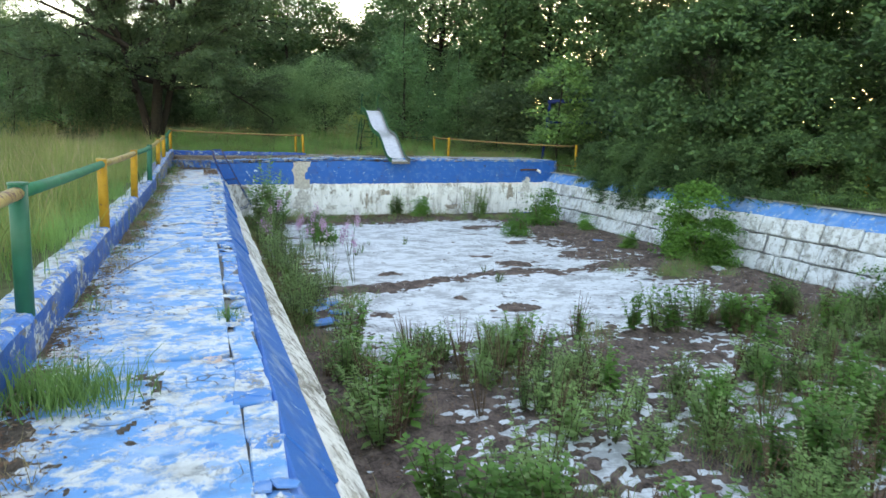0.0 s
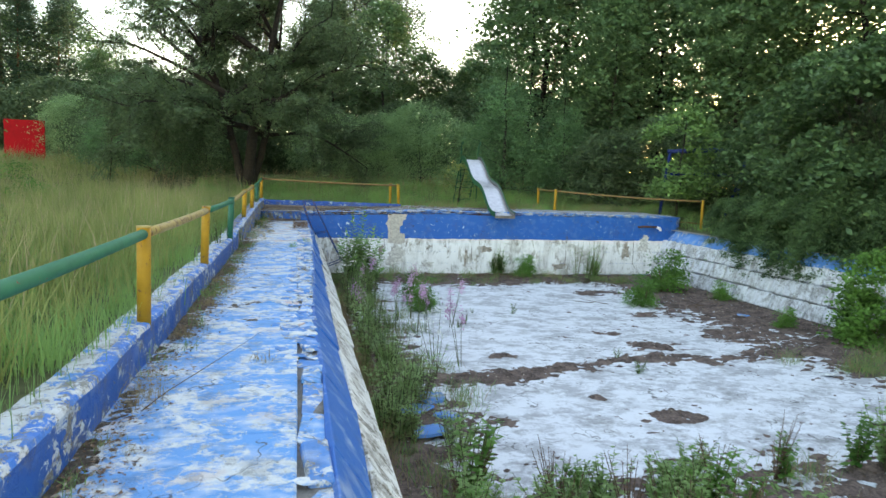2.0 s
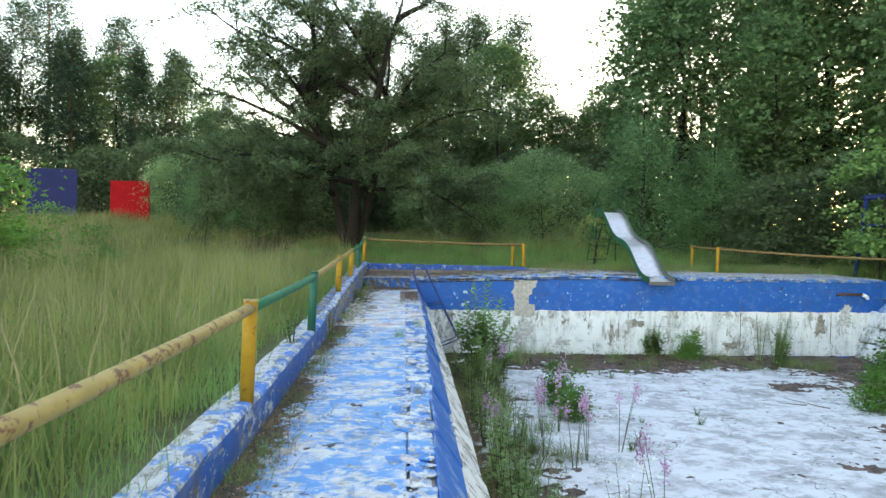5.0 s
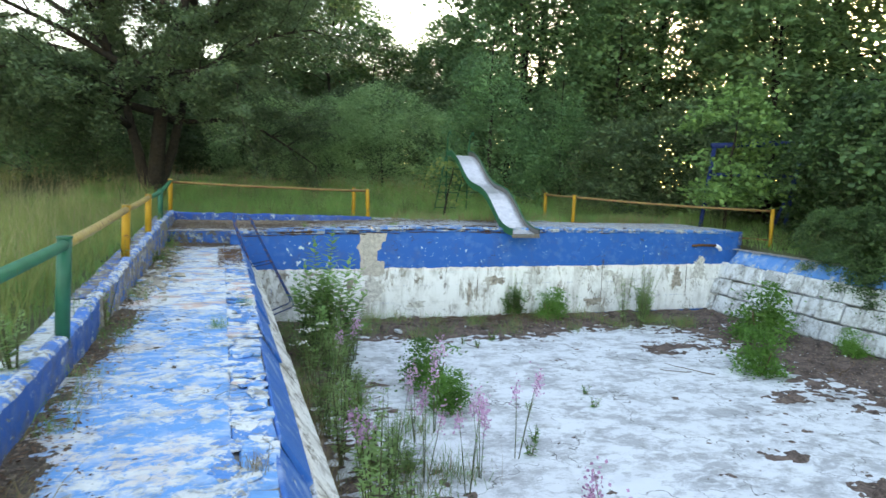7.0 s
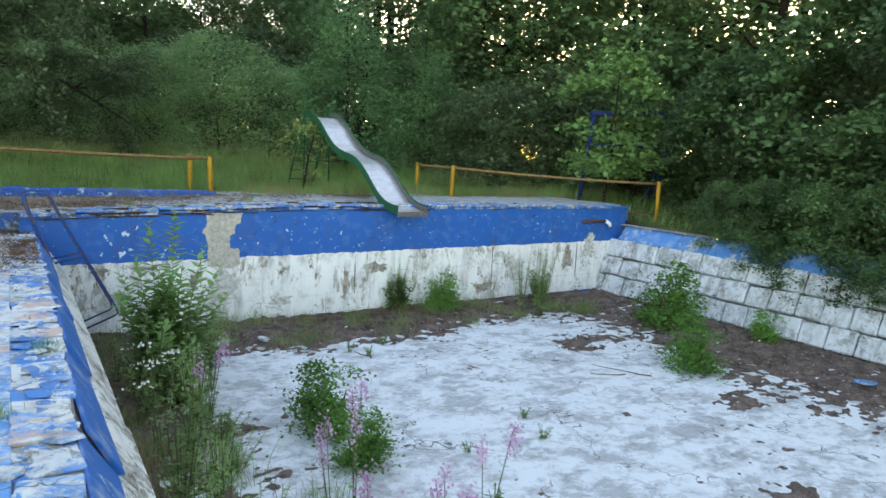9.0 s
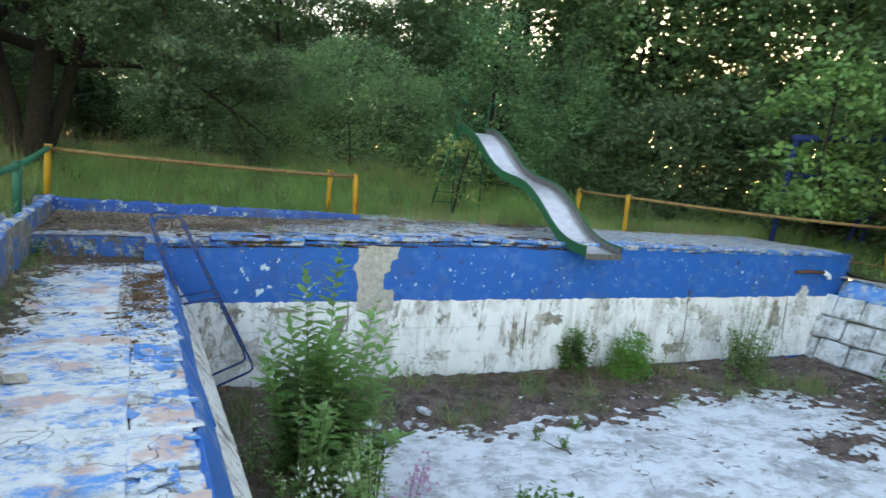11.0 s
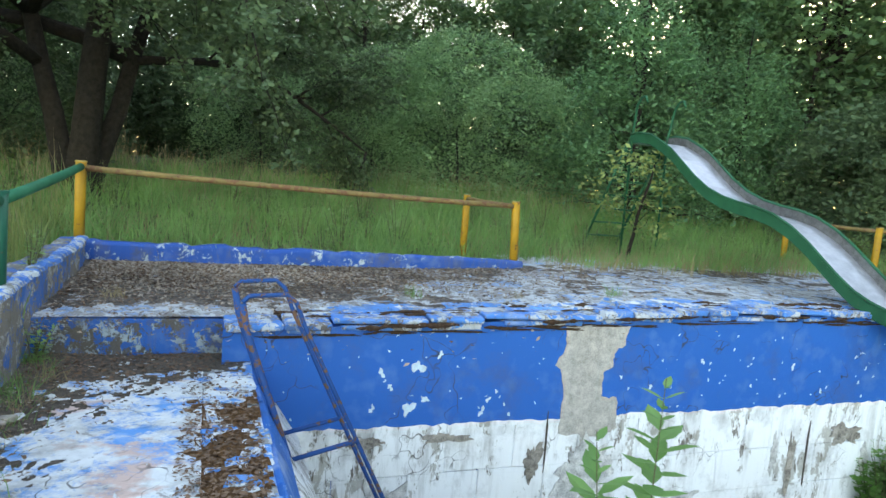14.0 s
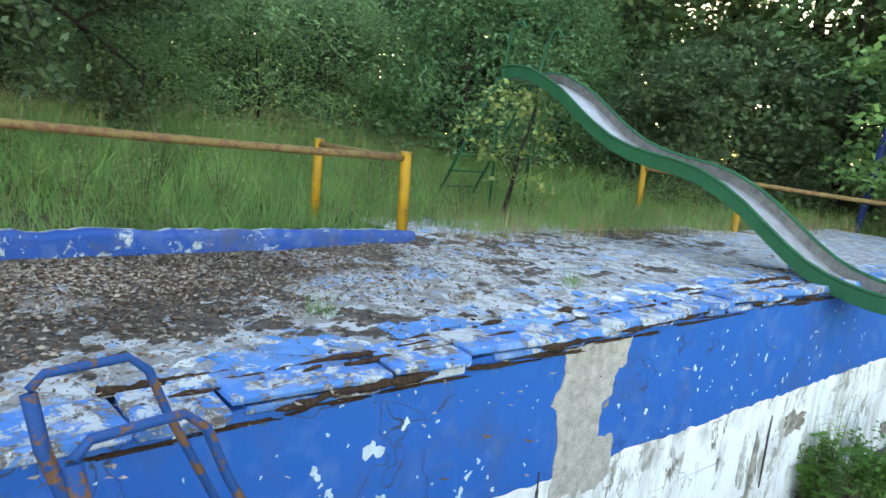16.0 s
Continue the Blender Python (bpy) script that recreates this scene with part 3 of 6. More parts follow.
def kerb_run(y0, y1, rough):
    return lambda s: (-1.04 + wob(y0 + (y1 - y0) * s, rough), y0 + (y1 - y0) * s, -1.31, y0 + (y1 - y0) * s, -0.03, kerb_z(y0 + (y1 - y0) * s) + wob(3.0 + (y1 - y0) * s, rough - 0.012, 5.0))


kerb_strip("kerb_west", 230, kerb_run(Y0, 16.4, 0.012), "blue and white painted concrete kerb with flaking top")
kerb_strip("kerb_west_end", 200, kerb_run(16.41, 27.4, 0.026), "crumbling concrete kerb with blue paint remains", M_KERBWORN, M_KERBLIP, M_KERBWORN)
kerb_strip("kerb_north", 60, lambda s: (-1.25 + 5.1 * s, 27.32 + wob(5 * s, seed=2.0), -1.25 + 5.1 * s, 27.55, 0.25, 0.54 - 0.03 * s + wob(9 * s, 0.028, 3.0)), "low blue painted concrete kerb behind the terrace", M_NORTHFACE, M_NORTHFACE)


# ---- railings ----
def railing_post(parent, x, y, z0, z1, mat, label, lean=(0.0, 0.0), r=0.052):
    b = Build()
    b.tube([(x, y, z0 - 0.1), (x + lean[0] * 0.5, y + lean[1] * 0.5, (z0 + z1) / 2), (x + lean[0], y + lean[1], z1 - 0.006)], r, 14)
    post = part("post", b, mat, parent, label, True)
    b = Build()
    p = Vector((x + lean[0], y + lean[1], z1))
    b.tube([p - Vector((0, 0, 0.006)), p + Vector((0, 0, 0.008))], [r * 1.12, r * 1.08], 14)
    part("cap", b, M_RAILYELLOW if mat is M_YELLOW else mat, post)
    return Vector((x + lean[0], y + lean[1], z1 - 0.055))


def railing_rail(parent, a, c, mat, label, r=0.040, sag=0.01):
    b = Build()
    pts = [a.lerp(c, s / 6) - Vector((0, 0, sag * 4 * (s / 6) * (1 - s / 6))) for s in range(7)]
    b.tube(pts, r, 12)
    part("rail", b, mat, parent, label, True)


rail_w = thing("railing", "yellow and green tube railing on the walkway kerb", "railing", "pool railings", at=(0, 0, 0))
spec = [(0.75, 0, 1.04), (4.28, 1, 1.06), (7.97, 0, 1.04), (11.55, 0, 1.03), (15.05, 1, 1.02), (18.95, 0, 1.08), (21.85, 0, 1.13), (24.52, 1, 1.15), (27.44, 0, 1.33)]
knots = []
for y, green, z in spec:
    rr = random.Random(int(y * 10))
    knots.append(railing_post(rail_w, -1.09 if y < 16 else (-1.13 if y < 23 else -1.15), y, kerb_z(y) - 0.02, z, M_GREEN if green else M_YELLOW, "dark green steel post" if green else "yellow steel post with rust", (rr.uniform(0.0, 0.03), rr.uniform(-0.03, 0.05))))
for i, green in enumerate((0, 1, 0, 1, 0, 0, 1, 1)):
    railing_rail(rail_w, knots[i] + Vector((0, 0.02, 0)), knots[i + 1] - Vector((0, 0.02, 0)), M_RAILGREEN if green else M_RAILYELLOW, "light green steel tube" if green else "faded yellow steel tube")

rail_n = thing("railing", "yellow tube railing on the kerb behind the terrace", "railing", "pool railings")
p1 = railing_post(rail_n, 3.78, 27.45, 0.50, 1.23, M_YELLOW, "yellow steel post", (-0.05, -0.03))
p2 = railing_post(rail_n, 3.66, 28.95, 0.35, 1.24, M_YELLOW, "yellow steel post")
railing_rail(rail_n, knots[-1] + Vector((0.03, 0, -0.01)), p1, M_RAILDULL, "faded yellow steel tube", 0.033, 0.02)
railing_rail(rail_n, p1, p2, M_RAILDULL, "faded yellow steel tube", 0.033)

rail_e = thing("railing", "yellow tube railing in front of the overgrown far corner", "railing", "pool railings")
p3 = railing_post(rail_e, 9.8, 29.05, 0.35, 1.25, M_YELLOW, "yellow steel post")
p4 = railing_post(rail_e, 9.88, 27.37, 0.30, 1.23, M_YELLOW, "yellow steel post", (0.02, 0))
p5 = railing_post(rail_e, 14.36, 24.41, -0.1, 1.06, M_YELLOW, "weathered yellow steel post")
railing_rail(rail_e, p3, p4, M_RAILDULL, "faded yellow steel tube", 0.033)
railing_rail(rail_e, p4, p5, M_RAILDULL, "faded yellow steel tube", 0.033, 0.04)
railing_rail(rail_e, p4 - Vector((0, 0, 0.75)), p5 - Vector((0, 0, 0.80)), M_RAILDULL, "lower rusty steel tube", 0.025)
rail_s = thing("railing", "yellow tube railing half hidden under the bushes", "railing", "pool railings")
p6 = railing_post(rail_s, 15.5, 12.2, 0.0, 1.06, M_YELLOW, "yellow steel post")
p7 = railing_post(rail_s, 15.5, 16.2, 0.0, 1.06, M_YELLOW, "yellow steel post")
railing_rail(rail_s, p6, p7, M_RAILYELLOW, "faded yellow steel tube")

# ---- slide ----
SLIDE = [(29.25, 2.40), (29.0, 2.42), (28.7, 2.38), (28.4, 2.26), (28.15, 2.14), (27.9, 1.97), (27.6, 1.77), (27.3, 1.61), (27.0, 1.51), (26.7, 1.45), (26.4, 1.41), (26.1, 1.34), (25.8, 1.21), (25.55, 1.06), (25.3, 0.88), (25.1, 0.74), (24.9, 0.62), (24.7, 0.54), (24.5, 0.49), (24.3, 0.46), (24.08, 0.45)]
slide = thing("water_slide", "wavy steel slide with green painted sides", "slide", at=(6.86, 26.6, 0.4))
ox, oy, oz = slide.location
W = 0.34
floor, sides, rims = Build(), [Build(), Build()], [Build(), Build()]
for (y1, z1), (y2, z2) in zip(SLIDE, SLIDE[1:]):
    floor.quad((-W, y1 - oy, z1 - 0.13 - oz), (W, y1 - oy, z1 - 0.13 - oz), (W, y2 - oy, z2 - 0.13 - oz), (-W, y2 - oy, z2 - 0.13 - oz))
    floor.quad((-W, y2 - oy, z2 - 0.145 - oz), (W, y2 - oy, z2 - 0.145 - oz), (W, y1 - oy, z1 - 0.145 - oz), (-W, y1 - oy, z1 - 0.145 - oz))
for s, sx in enumerate((-1, 1)):
    for (y1, z1), (y2, z2) in zip(SLIDE, SLIDE[1:]):
        for xa in (W, W + 0.012):
            sides[s].quad((sx * xa, y1 - oy, z1 - 0.155 - oz), (sx * xa, y2 - oy, z2 - 0.155 - oz), (sx * xa, y2 - oy, z2 - oz), (sx * xa, y1 - oy, z1 - oz))
    rims[s].tube([(sx * (W + 0.006), y - oy, z - oz) for y, z in SLIDE], 0.018, 8)
part("chute", floor, M_STEEL, slide, "bare polished steel chute", True)
for s in (0, 1):
    sd = part("side", sides[s], M_SLIDEGREEN, slide, "green painted side plate", True)
    part("rim", rims[s], M_SLIDEGREEN, sd, smooth=True)
for sx in (-1, 1):
    b = Build()
    for (y1, z1), (y2, z2) in zip(SLIDE, SLIDE[1:]):
        b.quad((sx * (W - 0.003), y1 - oy, z1 - 0.13 - oz), (sx * (W - 0.003), y2 - oy, z2 - 0.13 - oz), (sx * (W - 0.003), y2 - oy, z2 - 0.01 - oz), (sx * (W - 0.003), y1 - oy, z1 - 0.01 - oz))
    part("lining", b, M_CHUTESIDE, slide, "stained inner side sheet")
b = Build()
b.box((-W - 0.01, 24.07 - oy, 0.25 - oz), (W + 0.01, 24.085 - oy, 0.34 - oz))
part("end_plate", b, M_CHUTESIDE, slide, "grey steel plate at the chute's mouth")
for sx in (-1, 1):
    b = Build()
    b.tube([(sx * W, 29.2 - oy, 0.2 - oz), (sx * W, 29.2 - oy, 2.4 - oz), (sx * (W + 0.02), 29.12 - oy, 2.85 - oz), (sx * (W + 0.02), 29.02 - oy, 2.97 - oz), (sx * (W + 0.02), 28.92 - oy, 2.98 - oz), (sx * (W + 0.02), 28.85 - oy, 2.88 - oz)], 0.02, 8)
    part("handrail", b, M_SLIDEGREEN, slide, "bent green tube handrail", True)
    b = Build()
    b.tube([(sx * W, 30.5 - oy, 0.3 - oz), (sx * W, 29.3 - oy, 2.25 - oz)], 0.024, 8)
    part("ladder_rail", b, M_SLIDEGREEN, slide, smooth=True)
for i in range(8):
    t = (i + 0.5) / 8
    b = Build()
    y, z = 30.5 - 1.2 * t - oy, 0.3 + 1.95 * t - oz
    b.box((-W, y - 0.05, z - 0.012), (W, y + 0.05, z + 0.012))
    part("rung", b, M_SLIDEGREEN, slide)

# ---- pool ladder ----
ladder = thing("pool_ladder", "bent blue tube ladder leaning out of the pool corner", "ladder", at=(0.75, 24.1, -1.6))
ox, oy, oz = ladder.location


def tube_part(name, pts, r, mat, parent, label=""):
    b = Build()
    b.tube([(x - ox, y - oy, z - oz) for x, y, z in pts], r, 10)
    return part(name, b, mat, parent, label, True)


for yy, drop, shift in ((24.28, 0.0, 0.0), (23.86, 0.02, 0.03)):
    tube_part("rail", [(0.27 + shift, yy, 0.62 - drop), (0.30 + shift, yy - 0.03, 0.46 - drop), (0.62 + shift, yy - 0.12, -0.45), (0.98 + shift, yy - 0.22, -1.45)], 0.023, M_LADDER, ladder, "thick blue tube, paint scuffed")
    tube_part("handle", [(0.27 + shift, yy, 0.63 - drop), (0.31 + shift, yy + 0.02, 0.665 - drop), (0.54 + shift, yy + 0.06, 0.67 - drop), (0.60 + shift, yy + 0.06, 0.62 - drop), (0.66 + shift, yy + 0.05, 0.47 - drop), (1.02 + shift, yy - 0.05, -0.28), (1.42 + shift, yy - 0.14, -1.08), (1.44 + shift, yy - 0.15, -1.16), (1.40 + shift, yy - 0.16, -1.20), (0.95 + shift, yy - 0.20, -1.38)], 0.0145, M_LADDER, ladder, "thin rusty blue tube")
    tube_part("crossbar", [(0.60 + shift, yy - 0.11, -0.36), (1.03 + shift, yy - 0.05, -0.28)], 0.015, M_LADDER, ladder)
tube_part("rung", [(0.93, 24.06, -1.28), (0.96, 23.64, -1.28)], 0.015, M_LADDER, ladder)
tube_part("rung", [(0.70, 24.14, -0.66), (0.73, 23.72, -0.66)], 0.015, M_LADDER, ladder)

# ---- pipe stub in the wall ----
pipe = thing("pipe", "rusty filler pipe with a pale end on the blue wall", "pipe", at=(12.5, 24.6, 0.0))
ox, oy, oz = pipe.location
tube_part("tube", [(12.05, 24.72, 0.02), (12.05, 24.60, 0.03), (12.15, 24.57, 0.05), (12.70, 24.57, 0.04)], 0.035, M_RUST, pipe)
tube_part("mouth", [(12.70, 24.57, 0.04), (12.82, 24.55, -0.02), (12.84, 24.55, -0.09)], 0.05, plain("pale ceramic", (0.75, 0.76, 0.78), 0.4, 0.1), pipe, "pale worn pipe mouth")

# bare plaster patch where the paint fell off
rr = random.Random(5)
bm = bmesh.new()
corners = [(3.02, 0.27), (3.66, 0.29), (3.63, 0.12), (3.54, 0.05), (3.52, -0.08), (3.44, -0.14), (3.43, -0.36), (3.60, -0.37), (3.63, -0.66), (3.50, -0.72), (3.04, -0.68), (3.06, -0.40), (3.03, -0.14), (2.95, -0.06), (3.04, 0.08)]
outline = []
for (xa, za), (xb, zb) in zip(corners, corners[1:] + corners[:1]):
    outline += [(xa + (xb - xa) * q / 5, za + (zb - za) * q / 5) for q in range(5)]
vs = [bm.verts.new((x + rr.uniform(-0.012, 0.012), WALL_Y - 0.006, z + rr.uniform(-0.012, 0.012))) for x, z in outline]
fc = bm.faces.new(vs)
ex = bmesh.ops.extrude_face_region(bm, geom=[fc])
for v in ex["geom"]:
    if isinstance(v, bmesh.types.BMVert):
        v.co.y += 0.03
part("plaster_patch", bm, M_PLASTER, far_wall, "bare rough plaster where paint fell off")

def wall_patch(name, x, z, w, h, mat, label, seed, y):
    """A flat ragged patch on the end wall, a few millimetres thick."""
    rr = random.Random(seed)
    bm = bmesh.new()
    ph = [rr.uniform(0, 6.28) for _ in range(4)]
    ring = []
    for i in range(64):
        a = -2 * math.pi * i / 64
        q = 0.80 + 0.16 * math.sin(2 * a + ph[0]) + 0.14 * math.sin(3 * a + ph[1]) + 0.10 * math.sin(5 * a + ph[2]) + 0.09 * math.sin(9 * a + ph[3]) + 0.06 * math.sin(17 * a + ph[0]) + rr.uniform(-0.08, 0.08)
        ca, sa = math.cos(a), math.sin(a)
        box = 1.0 / max(abs(ca), abs(sa)) ** 0.6
        ring.append(bm.verts.new((x + 0.5 * w * q * box * ca, y, z + 0.5 * h * q * box * sa)))
    fc = bm.faces.new(ring)
    ex = bmesh.ops.extrude_face_region(bm, geom=[fc])
    for v in ex["geom"]:
        if isinstance(v, bmesh.types.BMVert):
            v.co.y += 0.012
    bmesh.ops.recalc_face_normals(bm, faces=bm.faces[:])
    part(name, bm, mat, far_wall, label)


M_BAREWALL = plain("bare stained plaster", (0.34, 0.30, 0.26), 0.95, 0.7, 14, 1.0, 0, 0.02)
M_PALEWALL = plain("grey weathered plaster", (0.53, 0.52, 0.50), 0.95, 0.5, 12, 0.8, 0, 0.015)
for i, (x, z, w, h, mat) in enumerate(((6.42, -0.85, 0.40, 0.26, M_BAREWALL), (6.74, -1.15, 0.16, 0.36, M_PALEWALL), (5.72, -1.12, 0.11, 0.60, M_BAREWALL), (5.50, -1.0, 0.08, 0.5, M_PALEWALL), (3.32, -1.08, 0.62, 0.75, M_PALEWALL), (2.82, -0.92, 0.17, 0.36, M_BAREWALL), (9.55, -0.70, 0.42, 0.20, M_PALEWALL), (9.95, -1.0, 0.55, 0.5, M_PALEWALL), (11.6, -0.85, 0.35, 0.55, M_BAREWALL), (12.3, -0.6, 0.5, 0.6, M_PALEWALL), (9.1, -1.42, 0.5, 0.25, M_BAREWALL), (1.5, -1.25, 0.5, 0.6, M_PALEWALL), (8.0, -1.45, 0.4, 0.2, M_PALEWALL), (4.4, -1.40, 0.5, 0.16, M_PALEWALL), (2.0, -0.66, 0.45, 0.08, M_BAREWALL), (1.35, -0.67, 0.3, 0.09, M_BAREWALL), (7.3, -0.66, 0.3, 0.07, M_PALEWALL))):
    wall_patch("bare_patch", x, z, w, h, mat, "bare stained plaster where white paint fell off", 400 + i, WALL_Y - 0.006 - 0.0008 * i)
for x, z, h in ((9.33, -0.95, 1.15), (9.36, -0.45, 0.25), (2.93, -0.75, 0.5), (5.92, -1.05, 0.7), (11.9, -0.9, 0.9)):
    wall_patch("crack", x, z, 0.016, h, M_KERBDIRT, "dark crack in the wall", int(100 * x), WALL_Y - 0.011)

rr = random.Random(29)
x = 0.45
while x < 6.5:
    ln = rr.uniform(0.18, 0.6)
    wall_patch("crack", x + ln / 2, coping_z(x) - rr.uniform(0.095, 0.135), ln * 0.95, rr.uniform(0.014, 0.028), M_JOINTMOSS, "dark crack under the coping", int(1000 * x), WALL_Y - 0.0105)
    x += ln * rr.uniform(0.8, 1.5)

chips = [(1.72, -0.06, 0.075), (1.66, -0.40, 0.065), (1.42, -0.10, 0.035), (1.80, -0.33, 0.04), (1.50, -0.22, 0.03), (1.9, 0.04, 0.03), (2.35, -0.35, 0.03), (2.42, -0.28, 0.025), (2.30, -0.45, 0.035), (2.55, -0.48, 0.025), (1.36, -0.40, 0.03), (3.95, -0.28, 0.03), (5.6, -0.12, 0.03), (5.1, -0.30, 0.022), (6.0, -0.38, 0.026), (10.6, 0.0, 0.03), (11.0, -0.2, 0.03), (4.5, -0.05, 0.02)]
rr = random.Random(8)
chips += [(rr.uniform(0.4, 12.5), rr.uniform(-0.5, 0.22), rr.uniform(0.004, 0.012)) for _ in range(170)]
M_CHIP = plain("flaked paint undercoat", (0.50, 0.62, 0.68), 0.8, 0.2, 20, 0.6)
for x, z, r in chips:
    r *= 0.72 if r > 0.02 else 1.0
    bm = bmesh.new()
    ring = []
    lean, tall_ = rr.uniform(-0.4, 0.4), rr.uniform(0.7, 1.6)
    ph = [rr.uniform(0, 6.28) for _ in range(3)]
    for i in range(16):
        a = 2 * math.pi * i / 16
        q = r * (0.85 + 0.32 * math.sin(2 * a + ph[0]) + 0.25 * math.sin(3 * a + ph[1]) + 0.18 * math.sin(5 * a + ph[2]) + rr.uniform(-0.08, 0.08))
        ring.append(bm.verts.new((x + q * math.cos(a) + lean * q * math.sin(a), WALL_Y - 0.003, z + q * math.sin(a) * tall_)))
    fc = bm.faces.new(ring)
    ex = bmesh.ops.extrude_face_region(bm, geom=[fc])
    for v in ex["geom"]:
        if isinstance(v, bmesh.types.BMVert):
            v.co.y += 0.01
    part("paint_chip", bm, M_CHIP, far_wall)

# blue frame behind the corner
gate = thing("steel_frame", "dark blue steel frame overgrown by bushes", "frame", at=(16.2, 27.2, 0.0))
ox, oy, oz = gate.location
for foot, x, top in (((14.28, 27.3, -0.1), 14.5, 2.9), ((17.55, 27.3, -0.15), 17.95, 3.15)):
    tube_part("post", [foot, (x, 27.1, top)], 0.065, M_GATE, gate, "leaning blue steel leg")
tube_part("beam", [(14.4, 27.1, 2.88), (18.1, 27.1, 3.13)], 0.085, M_GATE, gate)
tube_part("beam", [(14.45, 27.15, 2.0), (17.8, 27.15, 2.05)], 0.055, M_GATE, gate)
tube_part("brace", [(17.75, 27.15, 2.0), (17.3, 27.6, -0.1)], 0.05, M_GATE, gate)

# boards far off on the meadow
for name, label, x, y, w, h, mat in (("board", "weathered red painted board standing in tall grass", -13.15, 40.2, 1.85, 1.95, M_RED), ("board", "dark blue painted board half hidden by a bush", -17.2, 41.0, 2.4, 2.5, M_BLUEBOARD)):
    z = ground_z(x, y)
    bo = thing(name, label, "board", "meadow boards", at=(x, y, z))
    bm = bmesh.new()
    bmesh.ops.create_cube(bm, size=1.0)
    for v in bm.verts:
        v.co = Vector((v.co.x * w, v.co.y * 0.05, 0.15 + (v.co.z + 0.5) * h))
    bmesh.ops.bevel(bm, geom=bm.edges[:], offset=0.012, segments=1, affect="EDGES")
    part("panel", bm, mat, bo)
    for sx in (-0.42, 0.42):
        b = Build()
        b.tube([(sx * w, 0.08, -0.2), (sx * w, 0.08, h + 0.2)], 0.05, 8)
        part("post", b, M_TWIG, bo)


# ---- trees ----
def limb_path(rng, start, end, n=5, bend=0.15):
    d = (end - start).length
    out = [start + (end - start) * (i / n) + Vector((rng.uniform(-1, 1), rng.uniform(-1, 1), rng.uniform(-0.5, 1))) * bend * d * (i / n) * (1 - i / n) for i in range(n)]
    return out + [end]


def make_tree(name, label, seed, height, spread, low, clumps, leaves, size, r, leaf_mat, bark, shape="round", aspect=0.55, clump_r=0.75, category="tree", limbs=14, hollow=0.35, fork=False):
    """A tapered trunk, limbs and a crown of separate leaves in clumps."""
    rng, nrg = random.Random(seed), np.random.RandomState(seed)
    ob = thing(name, label, category)
    b = Build()
    top = Vector((rng.uniform(-0.4, 0.4), rng.uniform(-0.4, 0.4), height * (0.9 if category == "tree" else 0.42)))
    trunk = limb_path(rng, Vector((0, 0, -0.3)), top, 7, 0.06)
    b.tube(trunk, [r * ((1 - 0.9 * i / 7) if not fork else max(0.06, 1.0 - 0.26 * i)) + 0.01 for i in range(8)], 9)
    centres = []
    for i in range(clumps):
        for _ in range(30):
            h = rng.uniform(0, 1)
            if shape == "cone":
                rad = spread * (1 - h) ** 0.8 + 0.15
            elif shape == "pine":
                rad = spread * math.sin(math.pi * min(1, 0.22 + 0.78 * h)) ** 0.8
            else:
                rad = spread * math.sqrt(max(0.03, 1 - (2 * h - 0.85) ** 2 / 1.4))
            q = rng.uniform(hollow, 1.0) ** 0.6
            a = rng.uniform(0, 2 * math.pi)
            c = Vector((rad * q * math.cos(a), rad * q * math.sin(a), low + (height - low) * h))
            if fbm(c.x + seed, c.y, 0.45, c.z * 0.45) > -0.18:
                break
        centres.append(c)
    for c in rng.sample(centres, min(limbs, len(centres))):
        s = clamp((c.z - 0.35 * math.hypot(c.x, c.y)) / height, 0.08, 0.85)
        i = min(6, int(s / 0.9 * 7))
        base = trunk[i].lerp(trunk[i + 1], clamp(s / 0.9 * 7 - i))
        rb = r * (1 - 0.85 * s) * 0.34
        path = limb_path(rng, base, c, 5, 0.32)
        if fork:
            base = trunk[1].lerp(trunk[3], rng.random())
            rise = (c - base).length
            path = [base.lerp(c, j / 6) + Vector((rng.uniform(-1, 1) * 0.05 * rise, rng.uniform(-1, 1) * 0.05 * rise, 0.9 * rise * (j / 6) * (1 - j / 6))) for j in range(6)] + [c]
            rb = r * rng.uniform(0.12, 0.36)
        b.tube(path, [rb * (1 - 0.13 * j) for j in range(len(path))], 6)
    part("trunk", b, bark, ob, smooth=True)
    cc = np.array([tuple(c) for c in centres])
    pick = np.repeat(np.arange(len(cc)), leaves)
    off = nrg.normal(size=(len(pick), 3)) * clump_r * 0.5 * nrg.uniform(0.6, 1.3, (len(cc),))[pick][:, None]
    if shape != "cone":
        out = cc[:, :2] / (np.linalg.norm(cc[:, :2], axis=1, keepdims=True) + 0.3)
        off[:, :2] *= 1.2
        off[:, 2] = 0.42 * off[:, 2] - 0.45 * (off[:, :2] * out[pick]).sum(1)
    else:
        off[:, 2] *= 0.7
    p = cc[pick] + off
    v, f = leaf_arrays(p, size * nrg.uniform(0.6, 1.35, len(p)), nrg, aspect, 0.5)
    tagged(part("crown", from_arrays("crown", [(v, f)], leaf_mat), leaf_mat, ob), kind="stuff")
    return ob


def plant(ob, spots, zfun=ground_z):
    """The thing at the first spot and copies at the others: (x, y, turn, scale)."""
    for i, (x, y, turn, s) in enumerate(spots):
        m = pose(x, y, zfun(x, y), 0, 0, turn)
        if i == 0:
            first = m @ Matrix.Scale(s, 4)
        else:
            copy_thing(ob, m @ Matrix.Scale(s, 4))
    ob.matrix_basis = first


